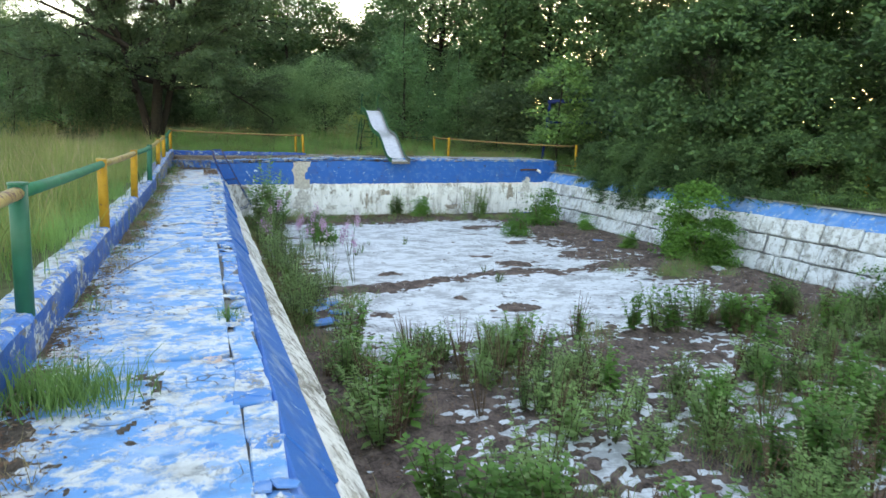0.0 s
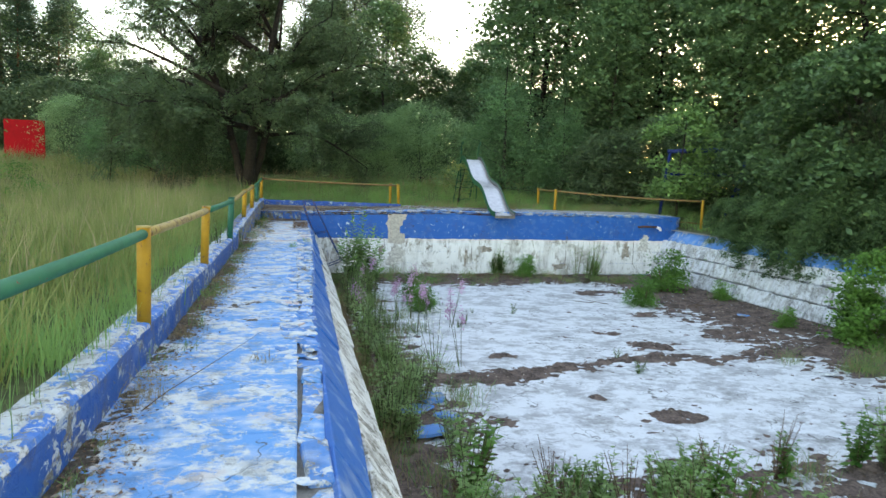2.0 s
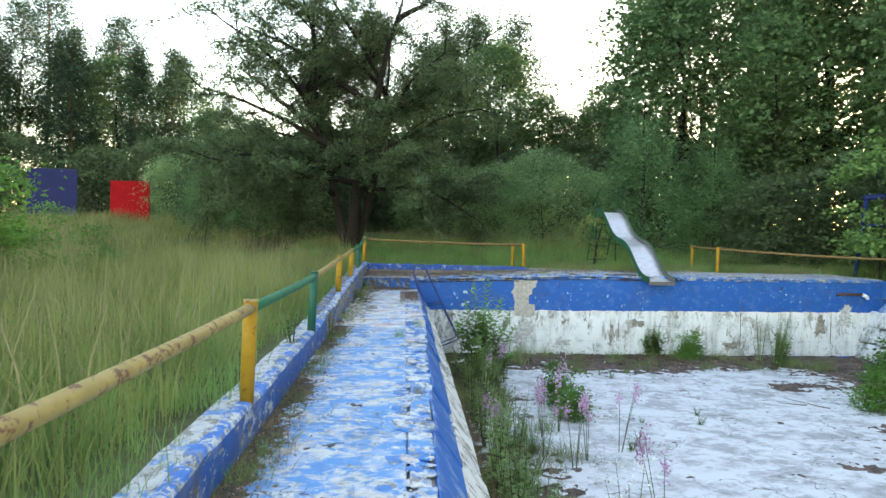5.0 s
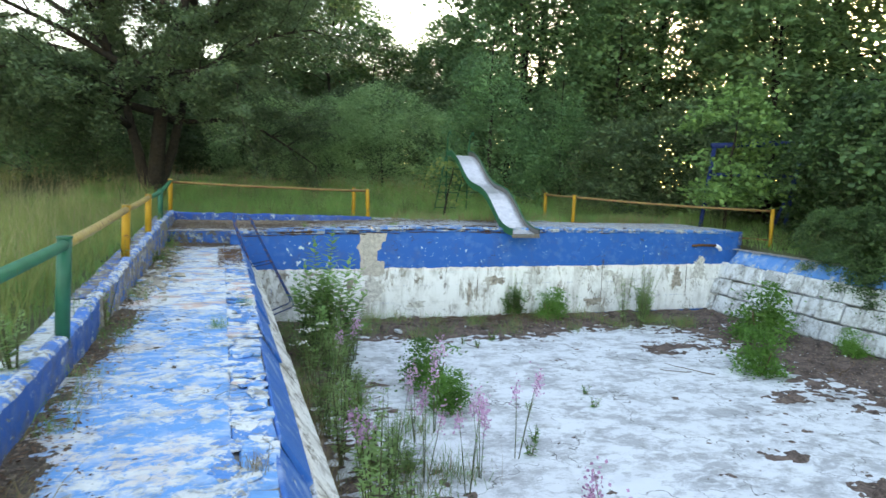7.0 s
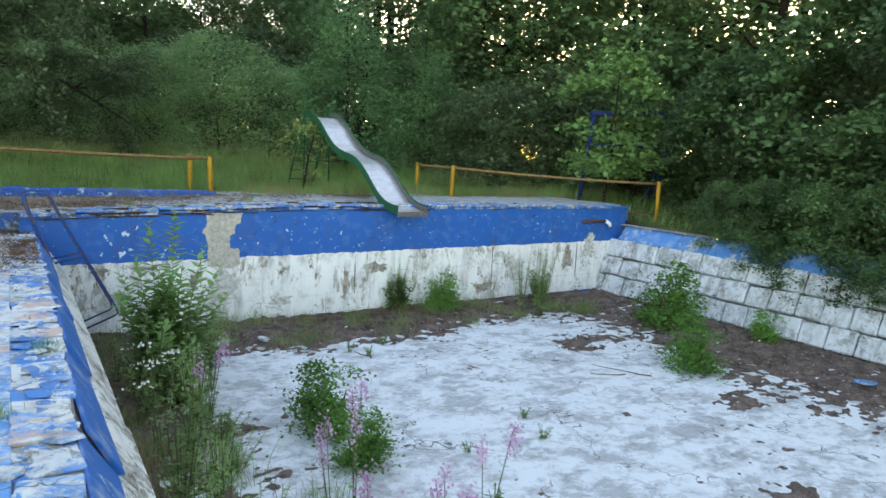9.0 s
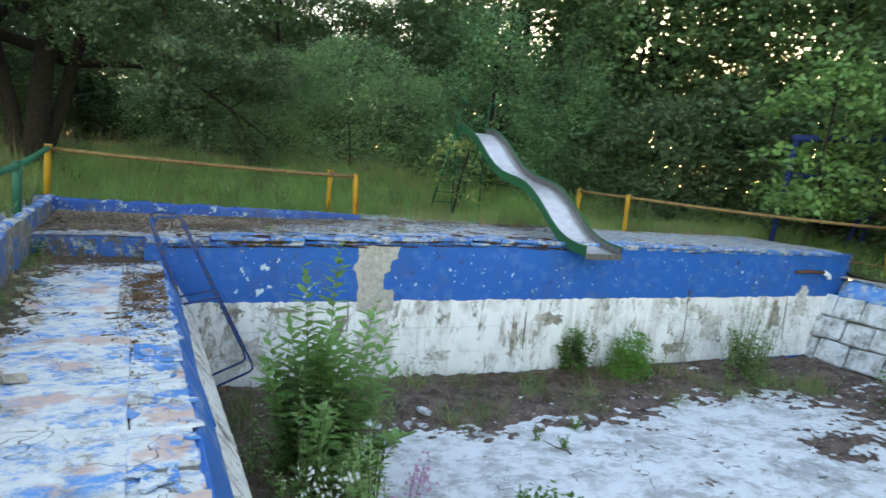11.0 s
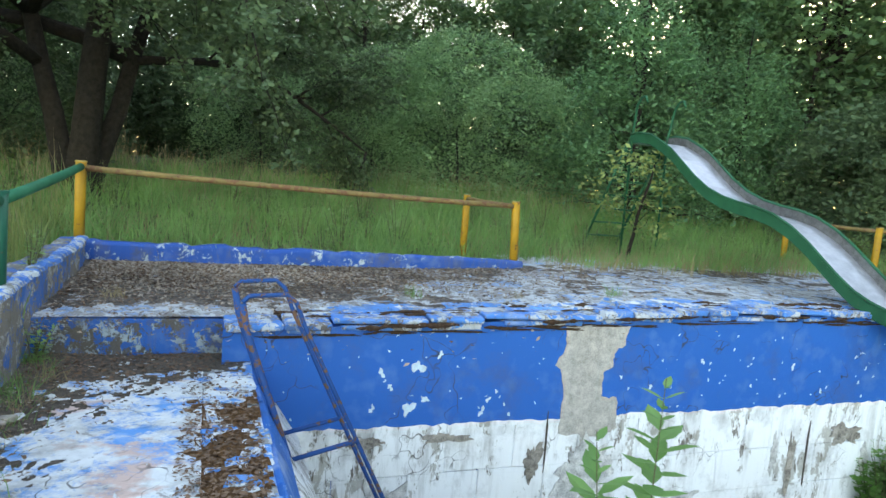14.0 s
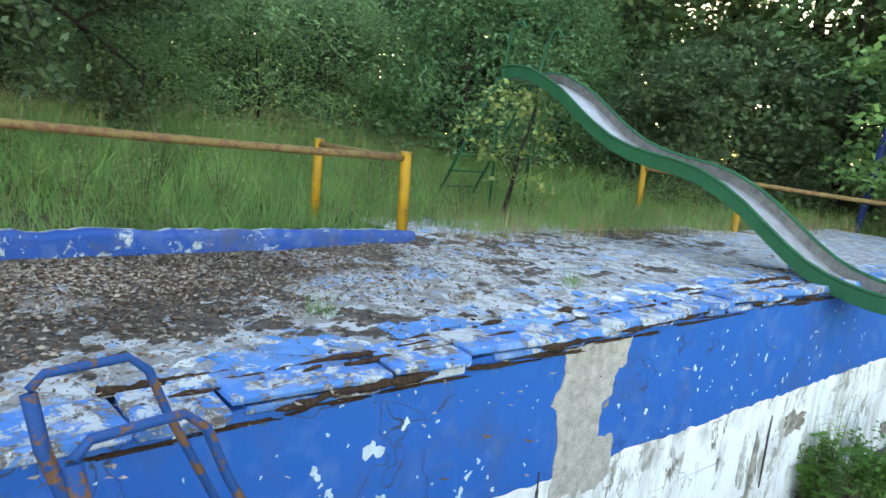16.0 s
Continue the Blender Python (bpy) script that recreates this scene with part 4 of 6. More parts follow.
def grow(rng, start, way, length, bend, sink, n=6):
    """A crooked branch: points from start along way, sinking under its weight."""
    out, d = [start], way.normalized()
    for i in range(n):
        d = (d + Vector((rng.uniform(-1, 1), rng.uniform(-1, 1), rng.uniform(-1, 1))) * bend - Vector((0, 0, sink * (i + 1) / n))).normalized()
        out.append(out[-1] + d * length / n)
    return out


def turned(rng, d, angle):
    side = d.cross(Vector((rng.uniform(-1, 1), rng.uniform(-1, 1), rng.uniform(-1, 1)))).normalized()
    return (d * math.cos(angle) + side * math.sin(angle)).normalized()


def make_spreading_tree(name, label, seed, limbs, leaf_mat, bark, size=0.10):
    """Several stems from one base, limbs, boughs and twigs, with leaves along the twigs. limbs: (height, azimuth, rise, length, sink)."""
    rng, nrg = random.Random(seed), np.random.RandomState(seed)
    ob = thing(name, label, "tree")
    b = Build()
    stems = []
    for lean, tall_, r in ((Vector((-0.62, 0.2, 3.0)), 7.5, 0.20), (Vector((0.25, -0.1, 3.0)), 10.5, 0.27), (Vector((0.42, 0.5, 3.0)), 8.5, 0.19)):
        base = Vector((lean.x * 0.12, lean.y * 0.12, -0.3))
        path = grow(rng, base, lean, tall_, 0.10, 0.0, 9)
        b.tube(path, [r * (1.25 if i == 0 else 1.0 - 0.095 * i) for i in range(10)], 9)
        stems.append(path)
    twigs = []
    for h, az, rise, length, sink in limbs:
        path = rng.choice(stems)
        i = max(1, min(8, next((j for j, p in enumerate(path) if p.z > h), 8)))
        start = path[i]
        a = radians(az)
        way = Vector((math.cos(a) * math.cos(radians(rise)), math.sin(a) * math.cos(radians(rise)), math.sin(radians(rise))))
        limb = grow(rng, start, way, length, 0.16, sink, 8)
        r0 = 0.026 * length * rng.uniform(0.6, 1.0)
        b.tube(limb, [r0 * (1 - 0.10 * j) for j in range(9)], 7)
        for k1 in range(11):
            j = min(8, 2 + int(k1 * 0.62))
            d = (limb[j] - limb[j - 1]).normalized()
            bough = grow(rng, limb[j], turned(rng, d, rng.uniform(0.4, 1.1)), length * rng.uniform(0.22, 0.40), 0.22, sink * 0.7, 5)
            b.tube(bough, [0.028 * (1 - 0.15 * q) for q in range(6)], 5)
            for k2 in range(7):
                q = 1 + k2 % 5
                d2 = (bough[q] - bough[q - 1]).normalized()
                twig = grow(rng, bough[q], turned(rng, d2, rng.uniform(0.3, 1.0)), rng.uniform(0.6, 1.3), 0.25, 0.35, 3)
                b.tube(twig, [0.010, 0.008, 0.006, 0.003], 4, False)
                twigs.append(twig)
    part("trunk", b, bark, ob, smooth=True)
    tw = np.array([[tuple(p) for p in t] for t in twigs])
    count = np.where(tw[:, 2, 2] > 6.0, 80, 140)
    count = np.where((tw[:, 2, 2] > 4.4) & (tw[:, 2, 0] < -1.8), 58, count)
    pick = np.repeat(np.arange(len(tw)), count)
    t = nrg.uniform(0.1, 3.0, len(pick))
    i = np.minimum(2, t.astype(int))
    f = (t - i)[:, None]
    p = tw[pick, i] * (1 - f) + tw[pick, i + 1] * f + nrg.normal(size=(len(pick), 3)) * np.array([0.13, 0.13, 0.08])
    v, fc = leaf_arrays(p, size * nrg.uniform(0.6, 1.35, len(p)), nrg, 0.55, 0.45)
    tagged(part("crown", from_arrays("crown", [(v, fc)], leaf_mat), leaf_mat, ob), kind="stuff")
    return ob


rr = random.Random(12)
boughs = [(2.3, -8, 12, 5.0, 0.16), (2.2, 190, 15, 6.2, 0.12), (2.0, 240, 18, 5.0, 0.15), (2.6, 300, 20, 4.8, 0.15), (2.4, 150, 20, 5.5, 0.12), (3.0, 40, 25, 4.6, 0.10)]
boughs += [(rr.uniform(2.8, 4.6), 25 + 52 * i + rr.uniform(-15, 15), rr.uniform(20, 45), rr.uniform(5.0, 6.6), 0.06) for i in range(7)]
boughs += [(rr.uniform(4.5, 8.0), 60 * i + rr.uniform(-20, 20), rr.uniform(25, 70), rr.uniform(4.4, 6.2), 0.04) for i in range(13)]
oak = make_spreading_tree("tree", "large dark spreading tree with low crooked limbs", 11, boughs, M_OAK, M_BARK)
oak.matrix_basis = pose(-2.0, 32.6, ground_z(-2, 32.6))
broad = make_tree("tree", "tall leafy tree at the forest edge", 21, 15, 4.3, 1.2, 270, 40, 0.31, 0.25, M_FOREST, M_BARK, limbs=26, clump_r=1.15)
plant(broad, [(14, 40, 0, 1.0), (20, 38, 60, 1.05), (12.5, 48.0, 120, 0.62), (26, 34, 200, 1.1), (17, 45, 250, 1.15), (31, 40, 10, 1.2), (24, 44, 90, 1.2), (23, 27, 33, 1.0), (27, 21, 73, 1.05), (24, 14, 140, 1.0), (29, 30, 190, 1.2), (26, 7, 230, 1.0), (-30, 42, 20, 1.1), (-38, 30, 80, 1.1), (-15.5, 55, 10, 0.68), (-19, 53, 130, 0.72), (-23.5, 56, 250, 0.75), (-27.5, 52, 70, 0.72), (-33, 56, 190, 0.8), (34, 12, 150, 1.2), (36, 25, 111, 1.25)])
slim = make_tree("tree", "slender young forest tree with airy crown", 31, 13, 2.8, 1.0, 210, 46, 0.27, 0.14, M_FOREST, M_BARK, limbs=20, clump_r=1.0)
plant(slim, [(8, 46, 0, 0.62), (5, 44, 100, 0.8), (12, 37.5, 200, 0.9), (17.5, 35, 300, 1.0), (21, 32, 50, 1.0), (2, 46, 150, 0.8), (-7, 41, 250, 0.38), (-11, 46, 30, 0.5), (15, 34, 170, 0.75), (19, 29.5, 220, 0.9), (22.5, 22, 260, 0.9), (21.5, 17, 20, 1.0), (-33, 48, 290, 1.0), (11, 45, 80, 0.58), (9.3, 46.5, 190, 0.56), (12.7, 46, 310, 0.58), (22, 10, 330, 1.0), (19.5, 3, 15, 0.9)])
conifer = make_tree("tree", "dark conifer in the forest behind the pool", 41, 14, 2.3, 0.8, 260, 44, 0.26, 0.16, M_PINE, M_PINEBARK, "cone", 0.3, 0.8, limbs=24)
plant(conifer, [(-5.5, 47, 0, 0.6), (-2, 49, 77, 0.9), (1.5, 51, 140, 0.85), (-9.5, 51, 200, 0.5), (4.5, 50, 260, 0.98), (2.6, 52, 20, 0.9), (6.6, 51, 120, 0.9), (-17, 51, 10, 0.8), (-22.5, 52.5, 50, 0.85), (-25.5, 51, 80, 0.8), (-29, 54, 150, 0.9), (-15, 52, 300, 0.8), (-20.5, 50, 20, 0.85), (24, 50, 90, 1.1), (30, 47, 160, 1.2), (13, 55, 220, 0.65)])
pine = make_tree("tree", "tall pine with bare reddish trunk", 51, 16, 2.6, 6.5, 150, 52, 0.25, 0.19, M_PINE, M_PINEBARK, "pine", 0.3, 1.0, limbs=18)
plant(pine, [(-20, 56, 0, 0.9), (-17, 60, 70, 0.8), (-24, 54, 140, 1.0), (-28, 58, 210, 1.0), (-32, 55, 280, 1.1), (-13, 58, 350, 0.6), (-23, 62, 40, 0.9), (19, 52, 110, 1.1), (27, 54, 180, 1.2), (8, 55, 250, 0.95), (36, 50, 300, 1.2), (-36, 50, 50, 1.0), (-30, 49.5, 99, 1.0)])
cone = make_tree("tree", "bushy cone shaped young tree", 61, 7.6, 2.5, 0.2, 300, 62, 0.12, 0.10, M_CONE, M_BARK, "cone", 0.5, 0.7, limbs=20)
plant(cone, [(9.7, 33.7, 0, 0.9), (13.8, 36.6, 120, 0.8), (-8.5, 37.5, 200, 0.62), (12.6, 33.5, 40, 0.72), (-6.2, 36.0, 300, 0.7)])

# bushes behind the terrace and along the east side
bush = make_tree("bush", "dense rounded willow bush at the meadow's edge", 71, 4.0, 2.3, 0.0, 260, 62, 0.11, 0.03, M_WILLOW, M_BARK, "round", 0.35, 0.6, "bush", 16, 0.55)
plant(bush, [(6.2, 36.2, 0, 1.0), (4.2, 37.6, 100, 0.85), (8.0, 36.6, 220, 0.8), (-5, 38.5, 300, 0.9), (1.6, 40.8, 30, 0.9), (-11, 41.5, 80, 0.9)])
dark_bush = make_tree("bush", "dark leafy undergrowth bush in the forest edge", 81, 4.2, 2.4, 0.0, 220, 40, 0.18, 0.035, M_OAK, M_BARK, "round", 0.5, 0.7, "bush", 14, 0.5)
plant(dark_bush, [(-4.0, 35.6, 0, 0.8), (13.6, 30.8, 90, 0.75), (16.4, 31.2, 180, 0.95), (19.5, 26.5, 270, 0.95), (20.5, 33, 30, 1.0), (15, 36, 120, 1.1), (10.5, 40, 210, 1.0), (-7.5, 43, 300, 1.0), (18.2, 22.6, 10, 1.0), (-13.5, 46, 60, 1.1), (-17.6, 47, 140, 1.0), (-22, 46, 230, 1.1), (6, 41.5, 20, 1.0), (1, 43, 70, 1.0), (19, 8.5, 130, 1.1), (18.6, 4, 200, 1.1), (-27, 45, 20, 1.2), (21, 14, 15, 1.2), (-3, 45, 40, 1.3), (4, 46.5, 140, 1.3), (9.5, 43.5, 240, 1.2), (-10.5, 48, 33, 1.3), (13, 43, 70, 1.3), (17, 41, 170, 1.3), (22, 39, 270, 1.3), (25, 31, 10, 1.3), (-16, 50, 190, 1.2), (-24, 50.5, 100, 1.2), (-30, 47, 10, 1.3), (7, 48, 77, 1.4), (0.5, 48, 177, 1.4), (-6, 49.5, 277, 1.4), (16, 47, 20, 1.4), (21, 45, 200, 1.4), (23.5, 24, 60, 1.3), (23, 18, 100, 1.3), (26, 36, 140, 1.4), (-20, 52, 3, 1.2), (30, 33, 240, 1.5), (16.9, 30.0, 120, 0.5), (-4.6, 42.5, 50, 1.1), (-8.5, 46.5, 150, 1.3), (-5, 54, 250, 1.5), (0.5, 55, 350, 1.5), (-12, 55, 20, 1.5), (6, 56, 100, 1.5), (12, 58, 200, 1.6), (-9, 40.5, 90, 0.8)])
hedge = make_tree("bush", "big overhanging green bush beside the pool wall", 91, 5.6, 2.5, -0.3, 300, 50, 0.175, 0.09, M_HEDGE, M_BARK, "round", 0.55, 0.5, "bush", 24, 0.45)
plant(hedge, [(15.4, 17.6, 0, 1.0), (16.6, 20.6, 110, 1.05), (15.7, 14.6, 220, 0.72), (17.6, 15.4, 300, 1.15), (17.0, 11.2, 40, 0.95), (16.9, 24.0, 160, 0.8), (17.8, 7.8, 250, 1.05)])
copy_thing(hedge, pose(14.25, 18.6, -1.15, 0, 0, 75) @ Matrix.Scale(0.50, 4))
for x, y, z, turn, sc in ((14.2, 16.9, -1.1, 190, 0.46), (14.15, 20.3, -0.95, 285, 0.40), (14.5, 15.2, -0.9, 20, 0.42), (14.35, 13.6, -0.9, 130, 0.45), (14.7, 17.8, -0.8, 240, 0.62), (14.75, 19.6, -0.7, 300, 0.6), (13.95, 17.7, -0.75, 60, 0.36), (13.95, 19.4, -0.75, 160, 0.34), (13.9, 16.1, -0.75, 250, 0.36), (14.0, 14.6, -0.75, 330, 0.38), (14.1, 21.3, -0.6, 200, 0.30), (14.3, 12.2, -0.8, 10, 0.42), (13.5, 19.7, -0.80, 35, 0.36), (13.45, 18.5, -0.75, 95, 0.36), (13.45, 17.5, -0.65, 215, 0.34), (13.55, 20.9, -0.50, 310, 0.31), (13.7, 22.0, -0.30, 140, 0.26)):
    copy_thing(hedge, pose(x, y, z, 0, 0, turn) @ Matrix.Scale(sc, 4))
light = make_tree("tree", "light green young tree with broad leaves", 101, 4.4, 1.3, 0.9, 75, 52, 0.17, 0.05, M_LIGHTLEAF, M_BARK, "round", 0.6, 0.55, "tree", 12)
plant(light, [(14.6, 26.6, 0, 1.0), (-10.2, 19.0, 120, 0.42)])
yellow = make_tree("tree", "small sapling with yellowing leaves beside the slide", 111, 1.75, 0.66, 0.45, 30, 17, 0.085, 0.03, M_YELLOWLEAF, M_BARK, "round", 0.6, 0.28, "tree", 10)
yellow.matrix_basis = pose(6.25, 28.75, 0.34)
meadow_bush = make_tree("bush", "light green bush growing in the meadow", 121, 2.0, 1.1, 0.0, 70, 40, 0.11, 0.03, M_SHRUB, M_TWIG, "round", 0.55, 0.45, "bush", 10)
plant(meadow_bush, [(-7.8, 20.3, 0, 1.2), (-9.6, 21.6, 90, 1.3), (-7.5, 23.3, 200, 0.6), (-11.5, 28.5, 140, 0.9)])


# ---- grasses ----
def grass(name, label, count, seed, sampler, height, width, mat, zfun=ground_z, lean=0.3):
    nrg = np.random.RandomState(seed)
    pts = sampler(nrg, count)
    z = np.array([zfun(float(x), float(y)) for x, y in pts])
    base = np.column_stack([pts, z - 0.03])
    h = nrg.uniform(height[0], height[1], len(pts)) * np.array([0.85 + 0.55 * clamp(fbm(float(x), float(y), 0.8, 15.0), -0.8, 0.8) for x, y in pts])
    w = nrg.uniform(width[0], width[1], len(pts))
    me = from_arrays(name, [blade_arrays(base, h, w, nrg, lean)], mat)
    return tagged(new(name, me), label, "grass", kind="stuff")


def patch(x0, x1, y0, y1, clump=0.0):
    def f(nrg, n):
        p = np.column_stack([nrg.uniform(x0, x1, n), nrg.uniform(y0, y1, n)])
        if clump:
            c = np.column_stack([nrg.uniform(x0, x1, n // 25 + 1), nrg.uniform(y0, y1, n // 25 + 1)])
            p = c[nrg.randint(0, len(c), n)] + nrg.normal(size=(n, 2)) * clump
        return p
    return f


grass("meadow_grass", "tall green meadow grass beside the walkway", 36000, 1, patch(-7, -1.45, 0, 30), (0.35, 0.78), (0.006, 0.013), M_GRASS, lean=0.7)
grass("meadow_grass", "tall green meadow grass farther out", 36000, 2, patch(-22, -6, 4, 44), (0.4, 0.8), (0.012, 0.03), M_GRASS, lean=0.7)
grass("lush_grass", "fresh green grass at the foot of the kerb", 20000, 3, patch(-3.2, -1.30, 0, 27, 0.12), (0.18, 0.42), (0.004, 0.009), M_LUSH, lean=0.6)
grass("seed_grass", "pale seed stalks standing over the meadow", 15000, 4, patch(-20, -1.8, 2, 44), (0.65, 0.98), (0.005, 0.014), M_SEED, lean=0.5)
grass("lush_grass", "lush green grass behind the terrace railing", 26000, 5, patch(-4, 19, 27.75, 38), (0.15, 0.42), (0.01, 0.022), M_LUSH, lean=1.2)
grass("lush_grass", "clumps of taller green grass behind the terrace", 24000, 9, patch(-4, 16, 27.75, 35, 0.16), (0.25, 0.6), (0.008, 0.018), M_LUSH, lean=1.1)
grass("dry_grass", "straw coloured stalks in the grass behind the terrace", 5000, 10, patch(-4, 16, 27.7, 34, 0.3), (0.2, 0.55), (0.005, 0.010), M_DRYGRASS, lean=0.9)
grass("seed_grass", "pale grass stalks behind the terrace", 2500, 6, patch(-4, 14, 32.5, 38), (0.5, 0.8), (0.006, 0.014), M_SEED, lean=0.6)
grass("dry_grass", "thin dry grass creeping over the terrace's edge", 2400, 7, patch(4.2, 13.4, 27.0, 28.8, 0.12), (0.1, 0.4), (0.005, 0.010), M_DRYGRASS, lambda x, y: coping_z(x), 0.8)
grass("lush_grass", "green grass creeping over the terrace's edge", 4500, 11, patch(4.4, 13.4, 27.5, 28.9, 0.10), (0.1, 0.36), (0.006, 0.012), M_LUSH, lambda x, y: coping_z(x), 1.0)
grass("lush_grass", "grass below the bushes beside the pool wall", 9000, 8, patch(13.7, 18, 3, 27.5), (0.15, 0.45), (0.01, 0.022), M_LUSH, lean=0.6)


# ---- weeds in the pool ----
def pool_z(x, y):
    if x < 0.45:
        return 0.0
    return FLOOR + 0.012 + max(0.0, soil_height(x, y))


def make_herb(name, label, seed, height, stems, leaf_len, leaf_n, mat, spread=0.25, aspect=0.35, flower=None, category="weed", stem_mat=None, taper=0.7):
    """Upright stems from one root, with leaves set round them."""
    rng, nrg = random.Random(seed), np.random.RandomState(seed)
    ob = thing(name, label, category)
    b = Build()
    sets, tops = [], []
    for s in range(stems):
        a = rng.uniform(0, 2 * math.pi)
        h = height * rng.uniform(0.65, 1.05)
        d = Vector((math.cos(a), math.sin(a), 0)) * spread * rng.uniform(0.2, 1.0)
        path = [Vector((0, 0, -0.05)) + d * 0.15, d * 0.5 + Vector((0, 0, h * 0.45)), d + Vector((0, 0, h))]
        b.tube(path, [0.005 + 0.002 * height, 0.004 + 0.001 * height, 0.002], 5, False)
        for i in range(leaf_n):
            t = rng.uniform(0.12, 1.0) ** 0.8
            p = path[0].lerp(path[1], t * 2) if t < 0.5 else path[1].lerp(path[2], t * 2 - 1)
            q = rng.uniform(0, 2 * math.pi)
            L = leaf_len * rng.uniform(0.6, 1.15) * (1.15 - taper * t)
            o = Vector((math.cos(q), math.sin(q), rng.uniform(-0.1, 0.75))).normalized()
            w = o.cross(Vector((0, 0, 1))).normalized() * L * aspect * 0.5
            up = Vector((0, 0, L * 0.08))
            sets.append([p, p + o * L * 0.45 + w - up, p + o * L - up * 2, p + o * L * 0.45 - w - up])
        tops.append(path[2])
    tagged(part("stem", b, stem_mat or M_STEM, ob), kind="stuff")
    v = np.array([[tuple(c) for c in q] for q in sets]).reshape(-1, 3)
    tagged(part("leaves", from_arrays("leaves", [(v, np.arange(len(v)).reshape(-1, 4))], mat), mat, ob), kind="stuff")
    if flower:
        pts = np.concatenate([np.array(tuple(t)) + nrg.normal(size=(55 if flower is M_PINK else 16, 3)) * (np.array([0.035, 0.035, 0.075 * height]) if flower is M_PINK else np.array([0.07, 0.07, 0.012])) - np.array([0, 0, 0.08 * height if flower is M_PINK else 0.0]) for t in tops])
        tagged(part("flower", from_arrays("flower", [leaf_arrays(pts, np.full(len(pts), 0.035), nrg, 0.8)], flower), flower, ob), kind="stuff")
    return ob


def scatter(proto, spots, seed, zfun=pool_z, size=(0.7, 1.25)):
    rng = random.Random(seed)
    for i, (x, y) in enumerate(spots):
        m = pose(x, y, zfun(x, y) - 0.01, rng.uniform(-6, 6), rng.uniform(-6, 6), rng.uniform(0, 360)) @ Matrix.Scale(rng.uniform(*size), 4)
        if i:
            copy_thing(proto, m)
        else:
            first = m
    proto.matrix_basis = first


def region(seed, n, x0, x1, y0, y1, keep=None):
    rng = random.Random(seed)
    out = []
    while len(out) < n:
        x, y = rng.uniform(x0, x1), rng.uniform(y0, y1)
        if keep is None or keep(x, y):
            out.append((x, y))
    return out


thicket = lambda x, y: fbm(x, y, 0.45, 12.0) > -0.15 and y < 8.9 + 0.28 * max(0.0, x - 7.0)
herb_a = make_herb("weed", "bushy green weed growing on the pool floor", 201, 0.66, 12, 0.12, 34, M_HERB, 0.42, 0.52)
herb_a["group"] = "weeds on the pool floor"
scatter(herb_a, region(1, 88, 1.3, 12.4, 3.2, 10.4, thicket) + region(2, 20, 1.1, 2.1, 10, 22), 1)
herb_b = make_herb("weed", "slender green weed with narrow leaves", 202, 0.75, 8, 0.11, 34, M_HERB, 0.30, 0.34)
herb_b["group"] = "weeds on the pool floor"
scatter(herb_b, region(3, 40, 1.3, 12.4, 3.2, 10.6, thicket) + region(4, 24, 1.0, 2.1, 9, 23), 2)
herb_c = make_herb("weed", "broad leaved young shrub sprouting from the pool floor", 203, 0.68, 9, 0.16, 24, M_SHRUB, 0.36, 0.62)
herb_c["group"] = "weeds on the pool floor"
scatter(herb_c, region(5, 60, 1.6, 12.3, 3.0, 10.2, thicket) + [(7.65, 24.3), (7.8, 24.45), (6.85, 24.45), (7.0, 24.5), (6.7, 24.5), (10.0, 23.8), (10.3, 24.2)], 3)
dead = make_herb("dead_weed", "brown dried weed stalk", 204, 0.62, 9, 0.05, 16, M_LITTER, 0.32, 0.4, stem_mat=M_TWIG)
dead["group"] = "dry stalks on the pool floor"
scatter(dead, region(6, 105, 1.4, 12.2, 3.5, 10.4, thicket), 4)
fire = make_herb("willowherb", "pink flowering willowherb on the pool floor", 205, 1.05, 3, 0.09, 11, M_WILLOW, 0.30, 0.2, M_PINK)
fire["group"] = "willowherbs"
scatter(fire, [(2.69, 17.67), (2.17, 16.27), (2.79, 16.24), (3.4, 16.65), (1.4, 15.74), (2.35, 17.4), (2.2, 22.1), (2.9, 13.6), (2.5, 15.9), (1.8, 19.6)], 5, size=(0.85, 1.1))
cow = make_herb("weed", "tall white flowered weed beside the pool wall", 206, 1.1, 5, 0.08, 20, M_WILLOW, 0.28, 0.25, M_WHITEPETAL)
scatter(cow, [(2.0, 12.6), (2.3, 12.9), (1.4, 19.5)], 6)
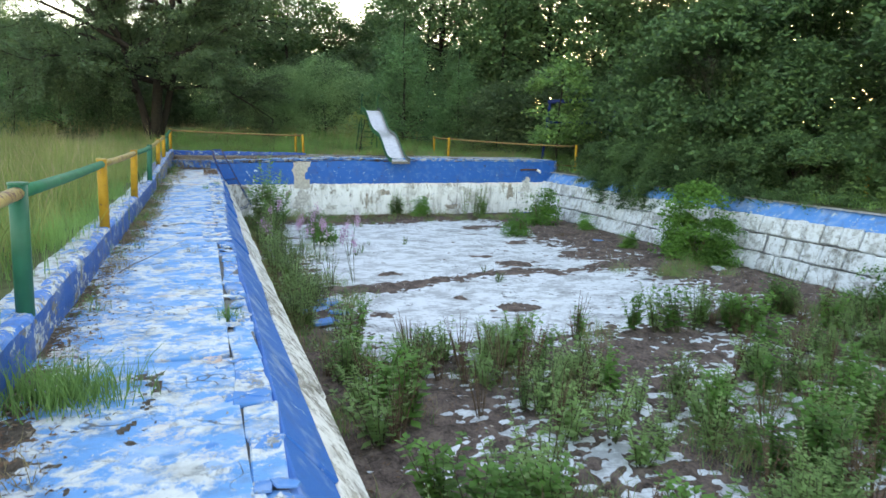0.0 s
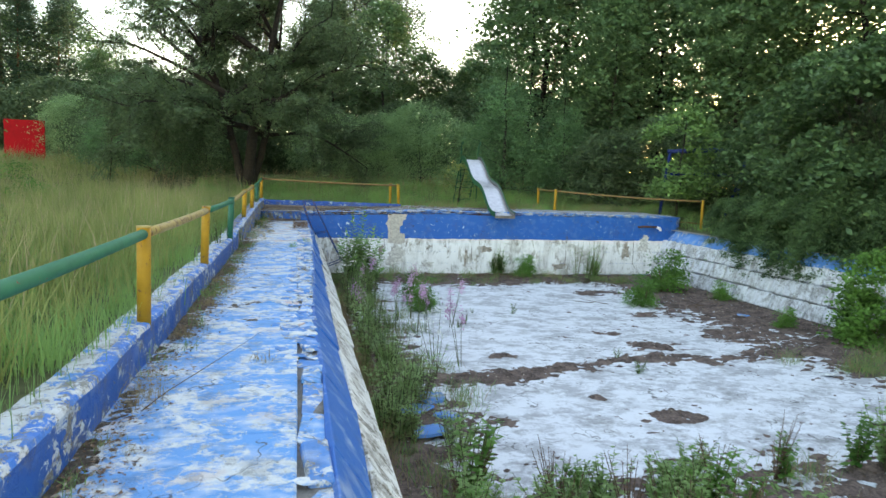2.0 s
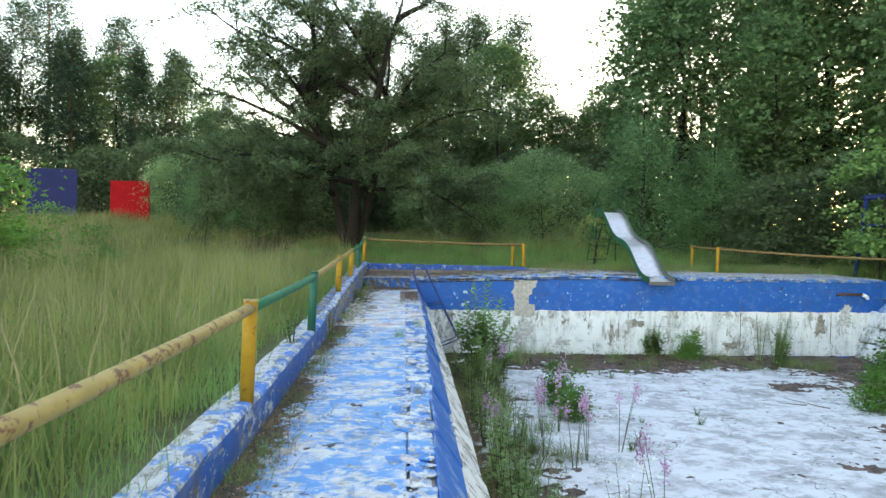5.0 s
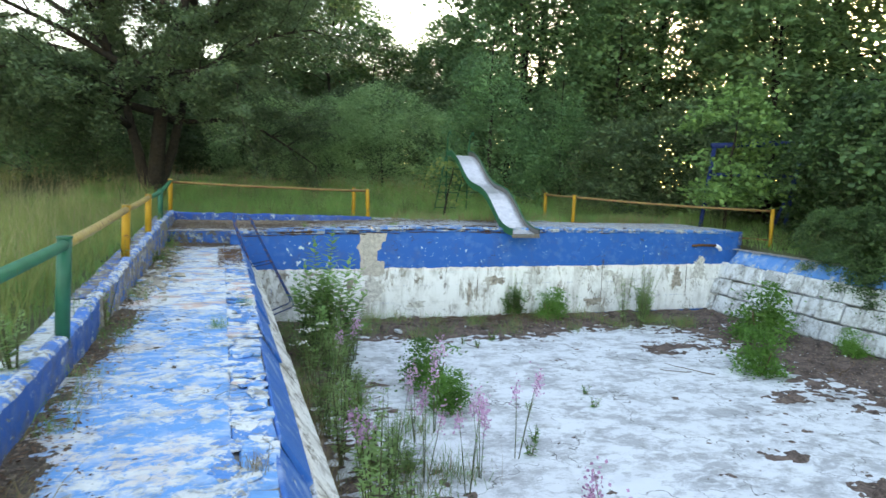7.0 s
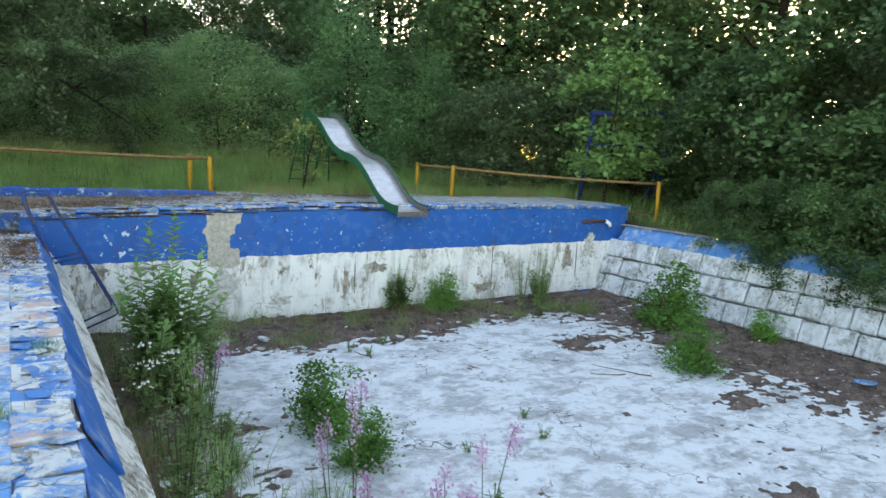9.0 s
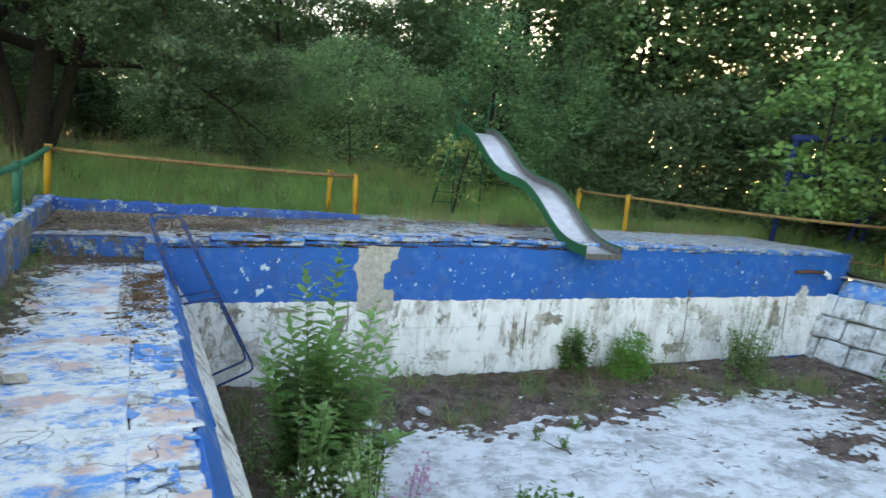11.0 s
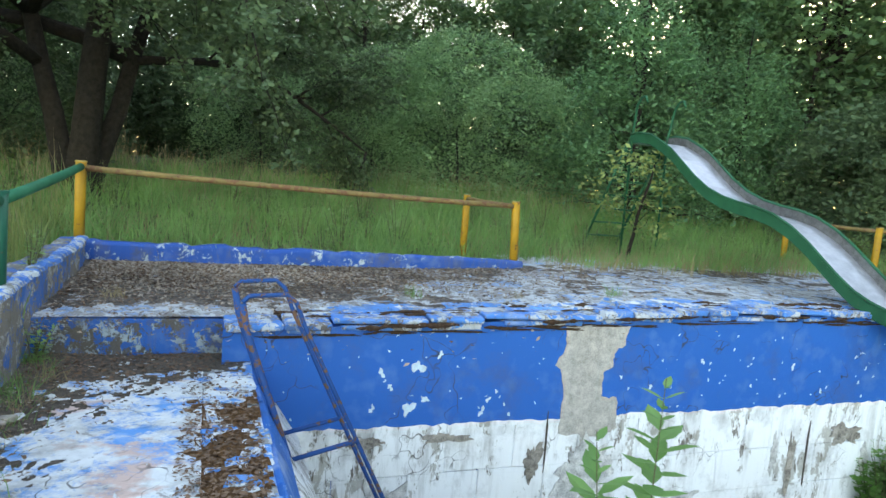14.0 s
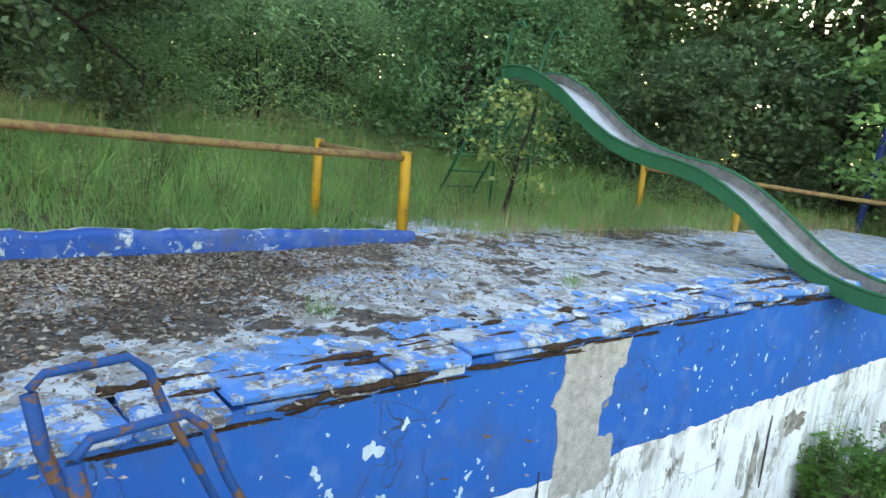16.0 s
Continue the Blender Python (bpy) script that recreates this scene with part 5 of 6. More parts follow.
def make_stalks(name, label, seed, tips, mat, step_=0.055, size=0.17):
    """Stalks from one root to the given tips, with oval leaves standing round them up to the tip."""
    rng = random.Random(seed)
    ob = thing(name, label, "weed")
    b, lv = Build(), Build()
    for tip in tips:
        tip = Vector(tip)
        root = Vector((tip.x * 0.25, tip.y * 0.25, -0.05))
        bend = root.lerp(tip, 0.55) + Vector((tip.x, tip.y, 0)) * -0.12
        path = [((1 - t) ** 2) * root + 2 * t * (1 - t) * bend + t * t * tip for t in (i / 8 for i in range(9))]
        b.tube(path, [0.009 - 0.0009 * i for i in range(9)], 5, False)
        n = int(tip.length / step_)
        turn = rng.uniform(0, 6.28)
        for i in range(n):
            t = 0.10 + 0.90 * i / n
            k1 = min(7, int(t * 8))
            p = path[k1].lerp(path[k1 + 1], t * 8 - k1)
            for side in (0.0, math.pi):
                q = turn + side + rng.uniform(-0.4, 0.4)
                L = size * rng.uniform(0.7, 1.15) * (0.55 + 0.9 * math.sin(math.pi * clamp(0.15 + 0.78 * t)) ** 0.7) * (1.0 if t < 0.9 else 0.65)
                o = Vector((math.cos(q), math.sin(q), rng.uniform(0.2, 0.6) + 1.3 * max(0.0, t - 0.75))).normalized()
                w = o.cross(Vector((0, 0, 1))).normalized() * L * 0.19
                d = Vector((0, 0, L))
                at = len(lv.v)
                lv.v += [tuple(v) for v in (p, p + o * L * 0.3 + w - d * 0.02, p + o * L * 0.65 + w * 0.9 - d * 0.07, p + o * L - d * 0.16, p + o * L * 0.65 - w * 0.9 - d * 0.07, p + o * L * 0.3 - w - d * 0.02)]
                lv.f += [(at, at + 1, at + 2, at + 3), (at, at + 3, at + 4, at + 5)]
            turn += 1.4
    tagged(part("stem", b, M_STEM, ob), kind="stuff")
    tagged(part("leaves", lv, mat, ob), kind="stuff")
    return ob


rr = random.Random(3)
low_tips = [(rr.gauss(0, 0.36), rr.gauss(0, 0.36), rr.uniform(0.6, 1.6)) for _ in range(24)]
tall = make_stalks("weed", "tall leafy weed with upright stalks reaching the wall's top", 207, [(0.15, 0.15, 2.35), (-0.21, 0.10, 2.15), (0.41, -0.42, 1.88), (-0.42, -0.2, 1.75), (0.02, -0.2, 1.7)] + low_tips, M_TALL)
tall.matrix_basis = pose(1.85, 21.9, pool_z(1.85, 21.9))
mid = make_herb("weed", "upright leafy weed beside the sloping wall", 208, 1.45, 8, 0.16, 36, M_HERB, 0.38, 0.33)
mid["group"] = "weeds along the walkway wall"
scatter(mid, [(1.3, 18.2), (1.6, 19.2), (1.35, 16.9), (1.7, 16.0), (1.3, 14.8), (1.6, 21.9), (1.9, 20.2), (1.25, 13.2), (1.9, 22.9), (9.4, 23.0), (9.6, 23.3), (9.2, 23.4), (10.1, 24.0), (6.8, 24.45), (1.5, 20.9), (2.3, 21.3)], 8, size=(0.7, 1.05))
sap = make_tree("shrub", "bright green leafy shrub on the pool floor", 131, 1.55, 0.52, 0.05, 75, 42, 0.085, 0.025, M_SHRUB, M_TWIG, "round", 0.6, 0.32, "shrub", 12, 0.3)
sap["group"] = "shrubs in the pool"
plant(sap, [(11.2, 21.3, 80, 1.0), (9.3, 19.1, 160, 0.66), (12.2, 19.7, 200, 0.45), (3.2, 19.4, 240, 0.66), (3.1, 18.45, 30, 0.48), (7.6, 24.15, 70, 0.60), (11.9, 8.6, 10, 0.8), (11.4, 16.2, 50, 0.4)], pool_z)
thick = make_tree("shrub", "dense leafy green shrub beside the stone wall", 141, 1.45, 0.62, 0.0, 130, 46, 0.075, 0.025, M_SHRUB, M_TWIG, "round", 0.6, 0.26, "shrub", 14, 0.3)
thick["group"] = "shrubs in the pool"
plant(thick, [(12.0, 14.1, 0, 1.3), (12.2, 13.4, 130, 0.8), (12.3, 14.9, 60, 0.75)], pool_z)
sprout = make_herb("sprout", "small green seedling on the bare pool floor", 209, 0.24, 5, 0.08, 9, M_SHRUB, 0.10, 0.5)
sprout["group"] = "seedlings"
scatter(sprout, [(-0.97, 21.95), (4.3, 18.2), (5.5, 18.7), (5.9, 12.9), (6.0, 13.0), (3.6, 16.7), (4.7, 22.2), (3.7, 20.9), (3.85, 17.1), (5.3, 18.1), (6.1, 13.3), (6.0, 13.9), (4.9, 21.9), (5.4, 22.4)], 9)


kerb_weed = make_herb("weed", "leafy green weed growing from the broken kerb", 211, 0.36, 7, 0.09, 16, M_HERB, 0.16, 0.45)
kerb_weed["group"] = "weeds on the kerb"
scatter(kerb_weed, [(-1.12, 18.9), (-1.2, 20.3), (-1.05, 21.4), (-1.2, 22.6), (-1.1, 23.8), (-0.98, 24.75), (-1.15, 25.4), (-1.2, 25.9), (-1.05, 16.7), (-1.2, 14.2)], 15, lambda x, y: kerb_z(y) - 0.02 if x < -1.08 else 0.0, (0.6, 1.2))
meadow_weed = make_herb("weed", "leafy green weed in the grass behind the terrace", 210, 0.6, 9, 0.12, 20, M_HERB, 0.25, 0.4)
meadow_weed["group"] = "weeds in the meadow"
scatter(meadow_weed, region(14, 60, -3, 13, 28.0, 33) + region(15, 25, -6, -1.7, 3, 28) + region(16, 26, 10.5, 14.8, 28.7, 30.2) + region(17, 16, 13.75, 15.0, 22.5, 27.5), 14, ground_z)


def pool_tufts(nrg, n):
    c = np.array(region(7, 60, 1.1, 12.4, 3.5, 10.5, thicket) + region(8, 45, 1.0, 2.6, 9, 24) + region(9, 26, 2.0, 11.5, 22.8, 24.5) + region(10, 8, 8.5, 11.5, 12.2, 13.4) + [(10.0, 23.4)] * 3)
    return c[nrg.randint(0, len(c), n)] + nrg.normal(size=(n, 2)) * 0.17


grass("weed_grass", "thin grass tufts growing on the pool floor", 11000, 21, pool_tufts, (0.12, 0.42), (0.004, 0.009), M_LUSH, pool_z, 1.1)
grass("dry_grass", "brown dry grass tangled on the pool floor", 9000, 22, pool_tufts, (0.12, 0.38), (0.004, 0.008), M_DRYGRASS, pool_z, 1.3)
grass("dry_grass", "straw coloured grass hanging over the pool wall's foot", 2600, 24, patch(0.82, 1.15, 9, 19, 0.07), (0.2, 0.6), (0.004, 0.008), M_DRYGRASS, pool_z, 1.0)
grass("dry_grass", "dry grass and stalks caught along the kerb", 2200, 25, patch(-1.02, -0.76, 2, 24.5, 0.06), (0.05, 0.16), (0.003, 0.006), M_DRYGRASS, lambda x, y: 0.0, 2.2)
grass("weed_grass", "thin green grass sprouting along the kerb", 1600, 26, patch(-1.02, -0.80, 5, 24.5, 0.06), (0.06, 0.2), (0.003, 0.006), M_LUSH, lambda x, y: 0.0, 1.2)
tuft = grass("grass_tuft", "green grass tuft growing from the walkway's edge", 800, 23, lambda nrg, n: np.array([(-0.76, 3.5)]) + nrg.normal(size=(n, 2)) * np.array([0.17, 0.13]), (0.14, 0.38), (0.005, 0.009), M_LUSH, lambda x, y: 0.0, 1.0)
for i, (x, y, n) in enumerate(((-0.2, 7.8, 40), (0.1, 4.9, 110), (-0.9, 10.2, 60), (0.02, 16.5, 60), (0.2, 13.0, 60), (-0.98, 24.7, 160), (-1.0, 23.4, 120), (1.9, 25.6, 60), (2.9, 25.5, 60), (4.0, 25.5, 60), (-0.6, 25.6, 60), (0.3, 17.8, 70))):
    grass("grass_tuft", "small tuft of thin grass in a concrete crack", n, 30 + i, lambda nrg, m, x=x, y=y: np.array([(x, y)]) + nrg.normal(size=(m, 2)) * 0.05, (0.06, 0.2), (0.003, 0.006), M_LUSH if i % 2 else M_DRYGRASS, lambda x, y: 0.0 if y < 24.9 else terrace_z(x, y), 0.8)


# ---- litter ----
def litter(name, label, count, seed, sampler, zfun, size, mat=M_LITTER):
    nrg = np.random.RandomState(seed)
    p = sampler(nrg, count)
    c = np.column_stack([p, [zfun(float(x), float(y)) for x, y in p]])
    c[:, 2] += nrg.uniform(0.002, 0.018, len(c))
    v, f = leaf_arrays(c, size * nrg.uniform(0.4, 1.5, len(c)), nrg, 0.45, 0.85)
    return tagged(new(name, from_arrays(name, [(v, f)], mat)), label, "litter", kind="stuff")


def along_kerb(nrg, n):
    return np.column_stack([-1.02 + np.abs(nrg.normal(size=n)) * 0.15, nrg.uniform(0, 24.8, n)])


litter("leaf_litter", "brown dry leaves gathered along the kerb", 5200, 41, along_kerb, lambda x, y: 0.0, 0.035)
litter("leaf_litter", "brown leaves and twigs strewn over the terrace", 14000, 42, lambda nrg, n: np.column_stack([np.abs(nrg.normal(size=n)) * 2.4 - 1.0, 27.25 - np.abs(nrg.normal(size=n)) * 0.95]), lambda x, y: terrace_z(x, y) + 0.004, 0.032)
litter("leaf_litter", "bleached leaves and crumbs strewn over the terrace", 9000, 48, lambda nrg, n: np.column_stack([np.abs(nrg.normal(size=n)) * 2.6 - 1.0, 27.25 - np.abs(nrg.normal(size=n)) * 1.0]), lambda x, y: terrace_z(x, y) + 0.012, 0.034, M_LITTER_PALE)
litter("leaf_litter", "bleached leaves and stalks along the kerb", 1500, 49, along_kerb, lambda x, y: 0.006, 0.032, M_LITTER_PALE)
litter("leaf_litter", "dry leaves and crumbs gathered below the step", 1300, 47, lambda nrg, n: np.column_stack([nrg.uniform(-1.0, 0.15, n), 24.88 - np.abs(nrg.normal(size=n)) * 0.5]), lambda x, y: 0.012, 0.028)
litter("leaf_litter", "brown leaves and moss crumbs at the walkway's edge", 2600, 43, lambda nrg, n: np.column_stack([nrg.uniform(-0.02, 0.40, n), 22.6 + nrg.normal(size=n) * 0.85]), lambda x, y: 0.005, 0.03)
litter("leaf_litter", "dead leaves scattered on the pool soil", 18000, 44, lambda nrg, n: np.column_stack([nrg.uniform(0.9, 12.5, n), nrg.uniform(2, 24.6, n)]), lambda x, y: pool_z(x, y) if soil_height(x, y) > 0 else FLOOR - 0.1, 0.045)
litter("leaf_litter", "bleached leaf scraps scattered over the pool soil", 6000, 50, lambda nrg, n: np.column_stack([nrg.uniform(0.9, 12.5, n), nrg.uniform(2, 24.6, n)]), lambda x, y: pool_z(x, y) if soil_height(x, y) > 0 else FLOOR - 0.1, 0.042, M_LITTER_PALE)
litter("paint_chips", "pale paint chips scattered on the pool floor", 1500, 45, lambda nrg, n: np.column_stack([nrg.uniform(1.2, 12.4, n), nrg.uniform(3, 24, n)]), pool_z, 0.05, M_FLOOR)
litter("paint_chips", "white and blue paint chips on the walkway", 900, 46, lambda nrg, n: np.column_stack([nrg.uniform(-1.0, 0.25, n), nrg.uniform(0, 24.8, n)]), lambda x, y: 0.004, 0.03, M_KERBTOP)
b = Build()
rr = random.Random(17)
for i in range(170):
    x, y = rr.gauss(6.2, 1.1), 24.55 - abs(rr.gauss(0, 0.55))
    a, ln = rr.uniform(0, 6.28), rr.uniform(0.15, 0.6)
    z = pool_z(x, y) + rr.uniform(0.0, 0.07)
    b.tube([(x, y, z), (x + 0.5 * ln * math.cos(a), y - abs(0.5 * ln * math.sin(a)), z + rr.uniform(0.0, 0.03)), (x + ln * math.cos(a + 0.2), y - abs(ln * math.sin(a + 0.2)), z)], [0.006, 0.005, 0.002], 5, False)
tagged(part("brushwood", b, M_TWIG, smooth=True), "heap of thin dead twigs below the end wall", "twigs", kind="stuff")
for i, (x, y, turn, ln) in enumerate(((8.3, 19.1, 120, 0.9), (8.0, 19.3, 150, 0.6), (10.6, 18.6, 30, 1.1), (10.8, 18.9, 45, 1.0), (10.5, 18.8, 15, 0.9), (4.8, 21.6, 100, 0.5), (-0.85, 6.6, 74, 2.2))):
    rr = random.Random(i)
    b = Build()
    d = Vector((math.cos(radians(turn)), math.sin(radians(turn)), 0))
    z = (pool_z(x, y) if x > 0.3 else 0.0) + 0.02
    b.tube([Vector((x, y, z)) + d * ln * s / 5 + Vector((rr.uniform(-0.03, 0.03), rr.uniform(-0.03, 0.03), rr.uniform(0, 0.03))) for s in range(6)], [(0.012 if x > 0.3 else 0.004) * (1 - 0.13 * s) for s in range(6)], 6)
    tagged(part("branch", b, M_TWIG, smooth=True), "dry fallen branch lying on the ground", "branch", "fallen branches")
for i, (x, y, r, mat) in enumerate(((1.62, 11.45, 0.30, M_STONEBLUE), (2.05, 11.85, 0.24, M_STONEBLUE), (1.75, 10.55, 0.25, M_STONEBLUE), (2.1, 11.1, 0.15, M_STONEBLUE), (11.2, 17.4, 0.12, M_STONEBLUE), (3.6, 23.2, 0.10, M_STONEWHITE), (9.7, 21.6, 0.14, M_STONEWHITE), (11.8, 12.9, 0.18, M_STONEWHITE), (9.4, 12.5, 0.13, M_STONEWHITE))):
    rr = random.Random(60 + i)
    ob = part("slab_fragment", shard_mesh("slab_fragment", rr, r, 0.035, mat), mat)
    ob.matrix_basis = pose(x, y, pool_z(x, y) + 0.004, rr.uniform(-8, 8), rr.uniform(-8, 8), rr.uniform(0, 360))
    tagged(ob, "broken painted slab fragment lying on the soil", "fragment", "slab fragments")
for i in range(170):
    rr = random.Random(90 + i)
    y = rr.uniform(18.0, 24.2) if i % 2 else rr.uniform(18.6, 20.6)
    r = rr.uniform(0.014, 0.045) if i % 4 else rr.uniform(0.045, 0.075)
    ob = part("rubble", slab_mesh("rubble", (r * 2.4, r * 1.6, r * 0.7), r * 0.1, r * 0.35, i, M_RUBBLE if i % 3 else M_KERBTOP), M_RUBBLE)
    ob.matrix_basis = pose(-1.0 + abs(rr.gauss(0, 0.19)), y, r * 0.33, rr.uniform(-15, 15), rr.uniform(-15, 15), rr.uniform(0, 360))
    tagged(ob, "crumbled concrete chunk beside the kerb", "rubble", "rubble beside the kerb")

# ---- dirt on the walkway ----
def deck_dirt(x, y):
    if y > 24.94:
        m = 0.85 * clamp((y - 24.95) / (0.6 + 0.5 * clamp(x, 0, 2.5))) * clamp((4.0 - x) / 3.4) + 0.32 * clamp((y - 26.3) / 0.8)
        n = 0.50 * fbm(x, y, 1.1, 21.0) + 0.50 * fbm(x, y, 4.0, 23.0) + 0.40 * fbm(x, y, 12.0, 25.0, 3)
        return 0.016 * clamp(m - 0.62 + 1.25 * n, -1, 1.2)
    m = 1.0 * clamp((-0.74 - x) / 0.24) + 0.75 * clamp((y - 24.2) / 0.5) + 0.55 * clamp((y - 15) / 5) * clamp((-0.50 - x) / 0.36)
    m += 1.1 * math.exp(-((y - 22.6) / 1.0) ** 2 - ((x - 0.22) / 0.17) ** 2)
    n = 0.45 * fbm(x, y, 1.7, 21.0) + 0.45 * fbm(x, y, 6.0, 23.0) + 0.42 * fbm(x, y, 19.0, 25.0, 3)
    return 0.014 * clamp(m - 0.62 + n, -1, 1.2)


for name, label, mat, x0, x1, y0, y1, keep in (("dirt", "dark dirt and rotten leaves along the kerb", M_KERBDIRT, -1.06, -0.30, 0.5, 24.92, 0), ("dirt", "dark dirt gathered below the step", M_KERBDIRT, -0.30, 0.42, 24.0, 24.92, 0), ("dirt", "brown dirt and needles covering the terrace", M_TERRACEDIRT, -1.15, 9.0, 25.0, 27.6, 0), ("moss", "orange brown moss patch on the walkway's edge", M_MOSS, -0.12, 0.42, 20.8, 24.0, 0)):
    b = Build()
    nx, ny = int((x1 - x0) / (0.022 if y1 < 25 else 0.04)), int((y1 - y0) / 0.03)
    for i in range(nx + 1):
        for j in range(ny + 1):
            x, y = x0 + (x1 - x0) * i / nx, y0 + (y1 - y0) * j / ny
            b.v.append((x, y, (0.0015 if y < 24.94 else terrace_z(x, y) + 0.001) + deck_dirt(x, y)))
    for i in range(nx):
        for j in range(ny):
            a = i * (ny + 1) + j
            if max(deck_dirt(b.v[q][0], b.v[q][1]) for q in (a, a + ny + 2)) > -0.004:
                b.f.append((a, a + ny + 1, a + ny + 2, a + 1))
    tagged(part(name, b, mat, smooth=True), label, name, kind="stuff")

# ---- pieces: deck slabs, edge shards, coping, stones ----
rr = random.Random(77)
y = Y0
slabs = []
while y < 24.9:
    ln = rr.uniform(1.7, 2.7) if y < 21 else 24.9 - y
    slabs.append((y, ln))
    y += ln
for y, ln in slabs:
    paint = M_DECK if y < 15.5 else M_DECK2
    me = slab_mesh("slab", (1.15 + rr.uniform(-0.012, 0.015), ln - 0.008, 0.03), 0.006, 0.012, int(y * 7), paint)
    part("slab", me, paint, deck).matrix_basis = pose(-0.485, y + ln / 2, -0.014 + rr.uniform(-0.003, 0.003), rr.uniform(-0.12, 0.12), rr.uniform(-0.2, 0.2), 0)
shapes = [shard_mesh("shard", rr, 0.085, 0.014, M_EDGE, 5) for _ in range(7)]
y = Y0
while y < 24.6:
    ln = rr.uniform(0.18, 0.75 if y < 13 else 0.42)
    grown = edge_x(y + ln / 2) - 0.262
    broken = 4 < y < 13
    me = slab_mesh("edge_slab", (0.172 + grown + rr.uniform(-0.045 if broken else -0.02, 0.008), ln - rr.uniform(0.006, 0.03), 0.04), 0.008, 0.018, int(y * 19), M_EDGE if rr.random() < 0.3 else (M_DECK if y < 15.5 else M_DECK2))
    part("edge_slab", me, M_EDGE, deck).matrix_basis = pose((0.192 if broken else 0.176) + 0.5 * grown + rr.uniform(-0.010, 0.012), y + ln / 2, -0.024 + rr.uniform(-0.014 if broken else -0.008, 0.006), rr.uniform(-1.5, 1.5), rr.uniform(0, 8) if broken else rr.uniform(-1, 2), rr.uniform(-3.5, 3.5))
    y += ln
pale = [shard_mesh("shard", rr, 0.085, 0.014, M_DECK2, 6) for _ in range(5)]
for i in range(280):
    y = rr.uniform(1.5, 24.6) if i < 110 else rr.uniform(8.0, 22.5)
    part("shard", rr.choice(shapes if i % 3 else pale), M_EDGE, deck).matrix_basis = pose(edge_x(y) - 0.142 + rr.uniform(-0.18, 0.12), y, -0.006 + rr.uniform(-0.003, 0.006), rr.uniform(-3, 3), rr.uniform(-2, 5), rr.uniform(0, 360)) @ Matrix.Scale(rr.uniform(0.4, 1.05), 4)
# slope slabs of the walkway's pool side
for k_, (x0, z0, x1, z1, mat) in enumerate(((0.27, 0.0, 0.52, -0.31, M_SLOPEBLUE), (0.52, -0.315, 0.775, -0.61, M_SLOPEWHITE))):
    y = Y0
    while y < 24.6:
        ln = min(rr.uniform(1.0, 1.9), WALL_Y - y)
        grown = edge_x(y + ln / 2) - 0.262
        xa, xb = (x0 + grown, x1 + 0.5 * grown) if k_ == 0 else (x0 + 0.5 * grown, x1 + 0.15 * grown)
        ang, wide = math.degrees(math.atan2(z0 - z1, xb - xa)), math.hypot(xb - xa, z1 - z0)
        paint = M_SLOPEBARE if k_ == 0 and 4.4 < y < 5.8 else mat
        me = slab_mesh("slope_slab", (wide - 0.006, ln - 0.01, 0.04), 0.008, 0.014, int(y * 11) + k_, paint)
        part("slope_slab", me, paint, left_wall).matrix_basis = pose((xa + xb) / 2 - 0.008, y + ln / 2, (z0 + z1) / 2 - 0.012 + rr.uniform(-0.006, 0.006), rr.uniform(-0.5, 0.5), ang + rr.uniform(-2, 2), rr.uniform(-0.3, 0.3))
        y += ln
# coping slabs on the end wall
x = 0.22
while x < 13.2:
    ln = rr.uniform(0.22, 0.55) if rr.random() < 0.6 else rr.uniform(0.6, 1.2)
    me = slab_mesh("coping_slab", (ln - 0.014, 0.34, 0.05), 0.010, 0.012, int(x * 13), M_COPING)
    part("coping_slab", me, M_COPING, far_wall).matrix_basis = pose(x + ln / 2, WALL_Y + 0.12 + rr.uniform(-0.025, 0.02), coping_z(x + ln / 2) - 0.022 + rr.uniform(-0.008, 0.008), rr.uniform(-2, 2.5), rr.uniform(-1.5, 1.5), rr.uniform(-2, 2))
    if rr.random() < 0.75:
        me = slab_mesh("coping_slab", (ln * rr.uniform(0.6, 0.95), 0.07, 0.04), 0.008, 0.01, int(x * 17), M_COPING)
        part("coping_slab", me, M_COPING, far_wall).matrix_basis = pose(x + ln / 2, WALL_Y + 0.01, coping_z(x + ln / 2) - 0.075, rr.uniform(-3, 3), rr.uniform(-2, 2), 0)
    x += ln
for i in range(110):
    x = rr.uniform(0.9, 9.0)
    part("coping_shard", rr.choice(shapes), M_EDGE, far_wall).matrix_basis = pose(x, WALL_Y + rr.uniform(0.22, 0.5), coping_z(x) - 0.012, rr.uniform(-3, 3), rr.uniform(-3, 3), rr.uniform(0, 360)) @ Matrix.Scale(rr.uniform(0.8, 1.7), 4)
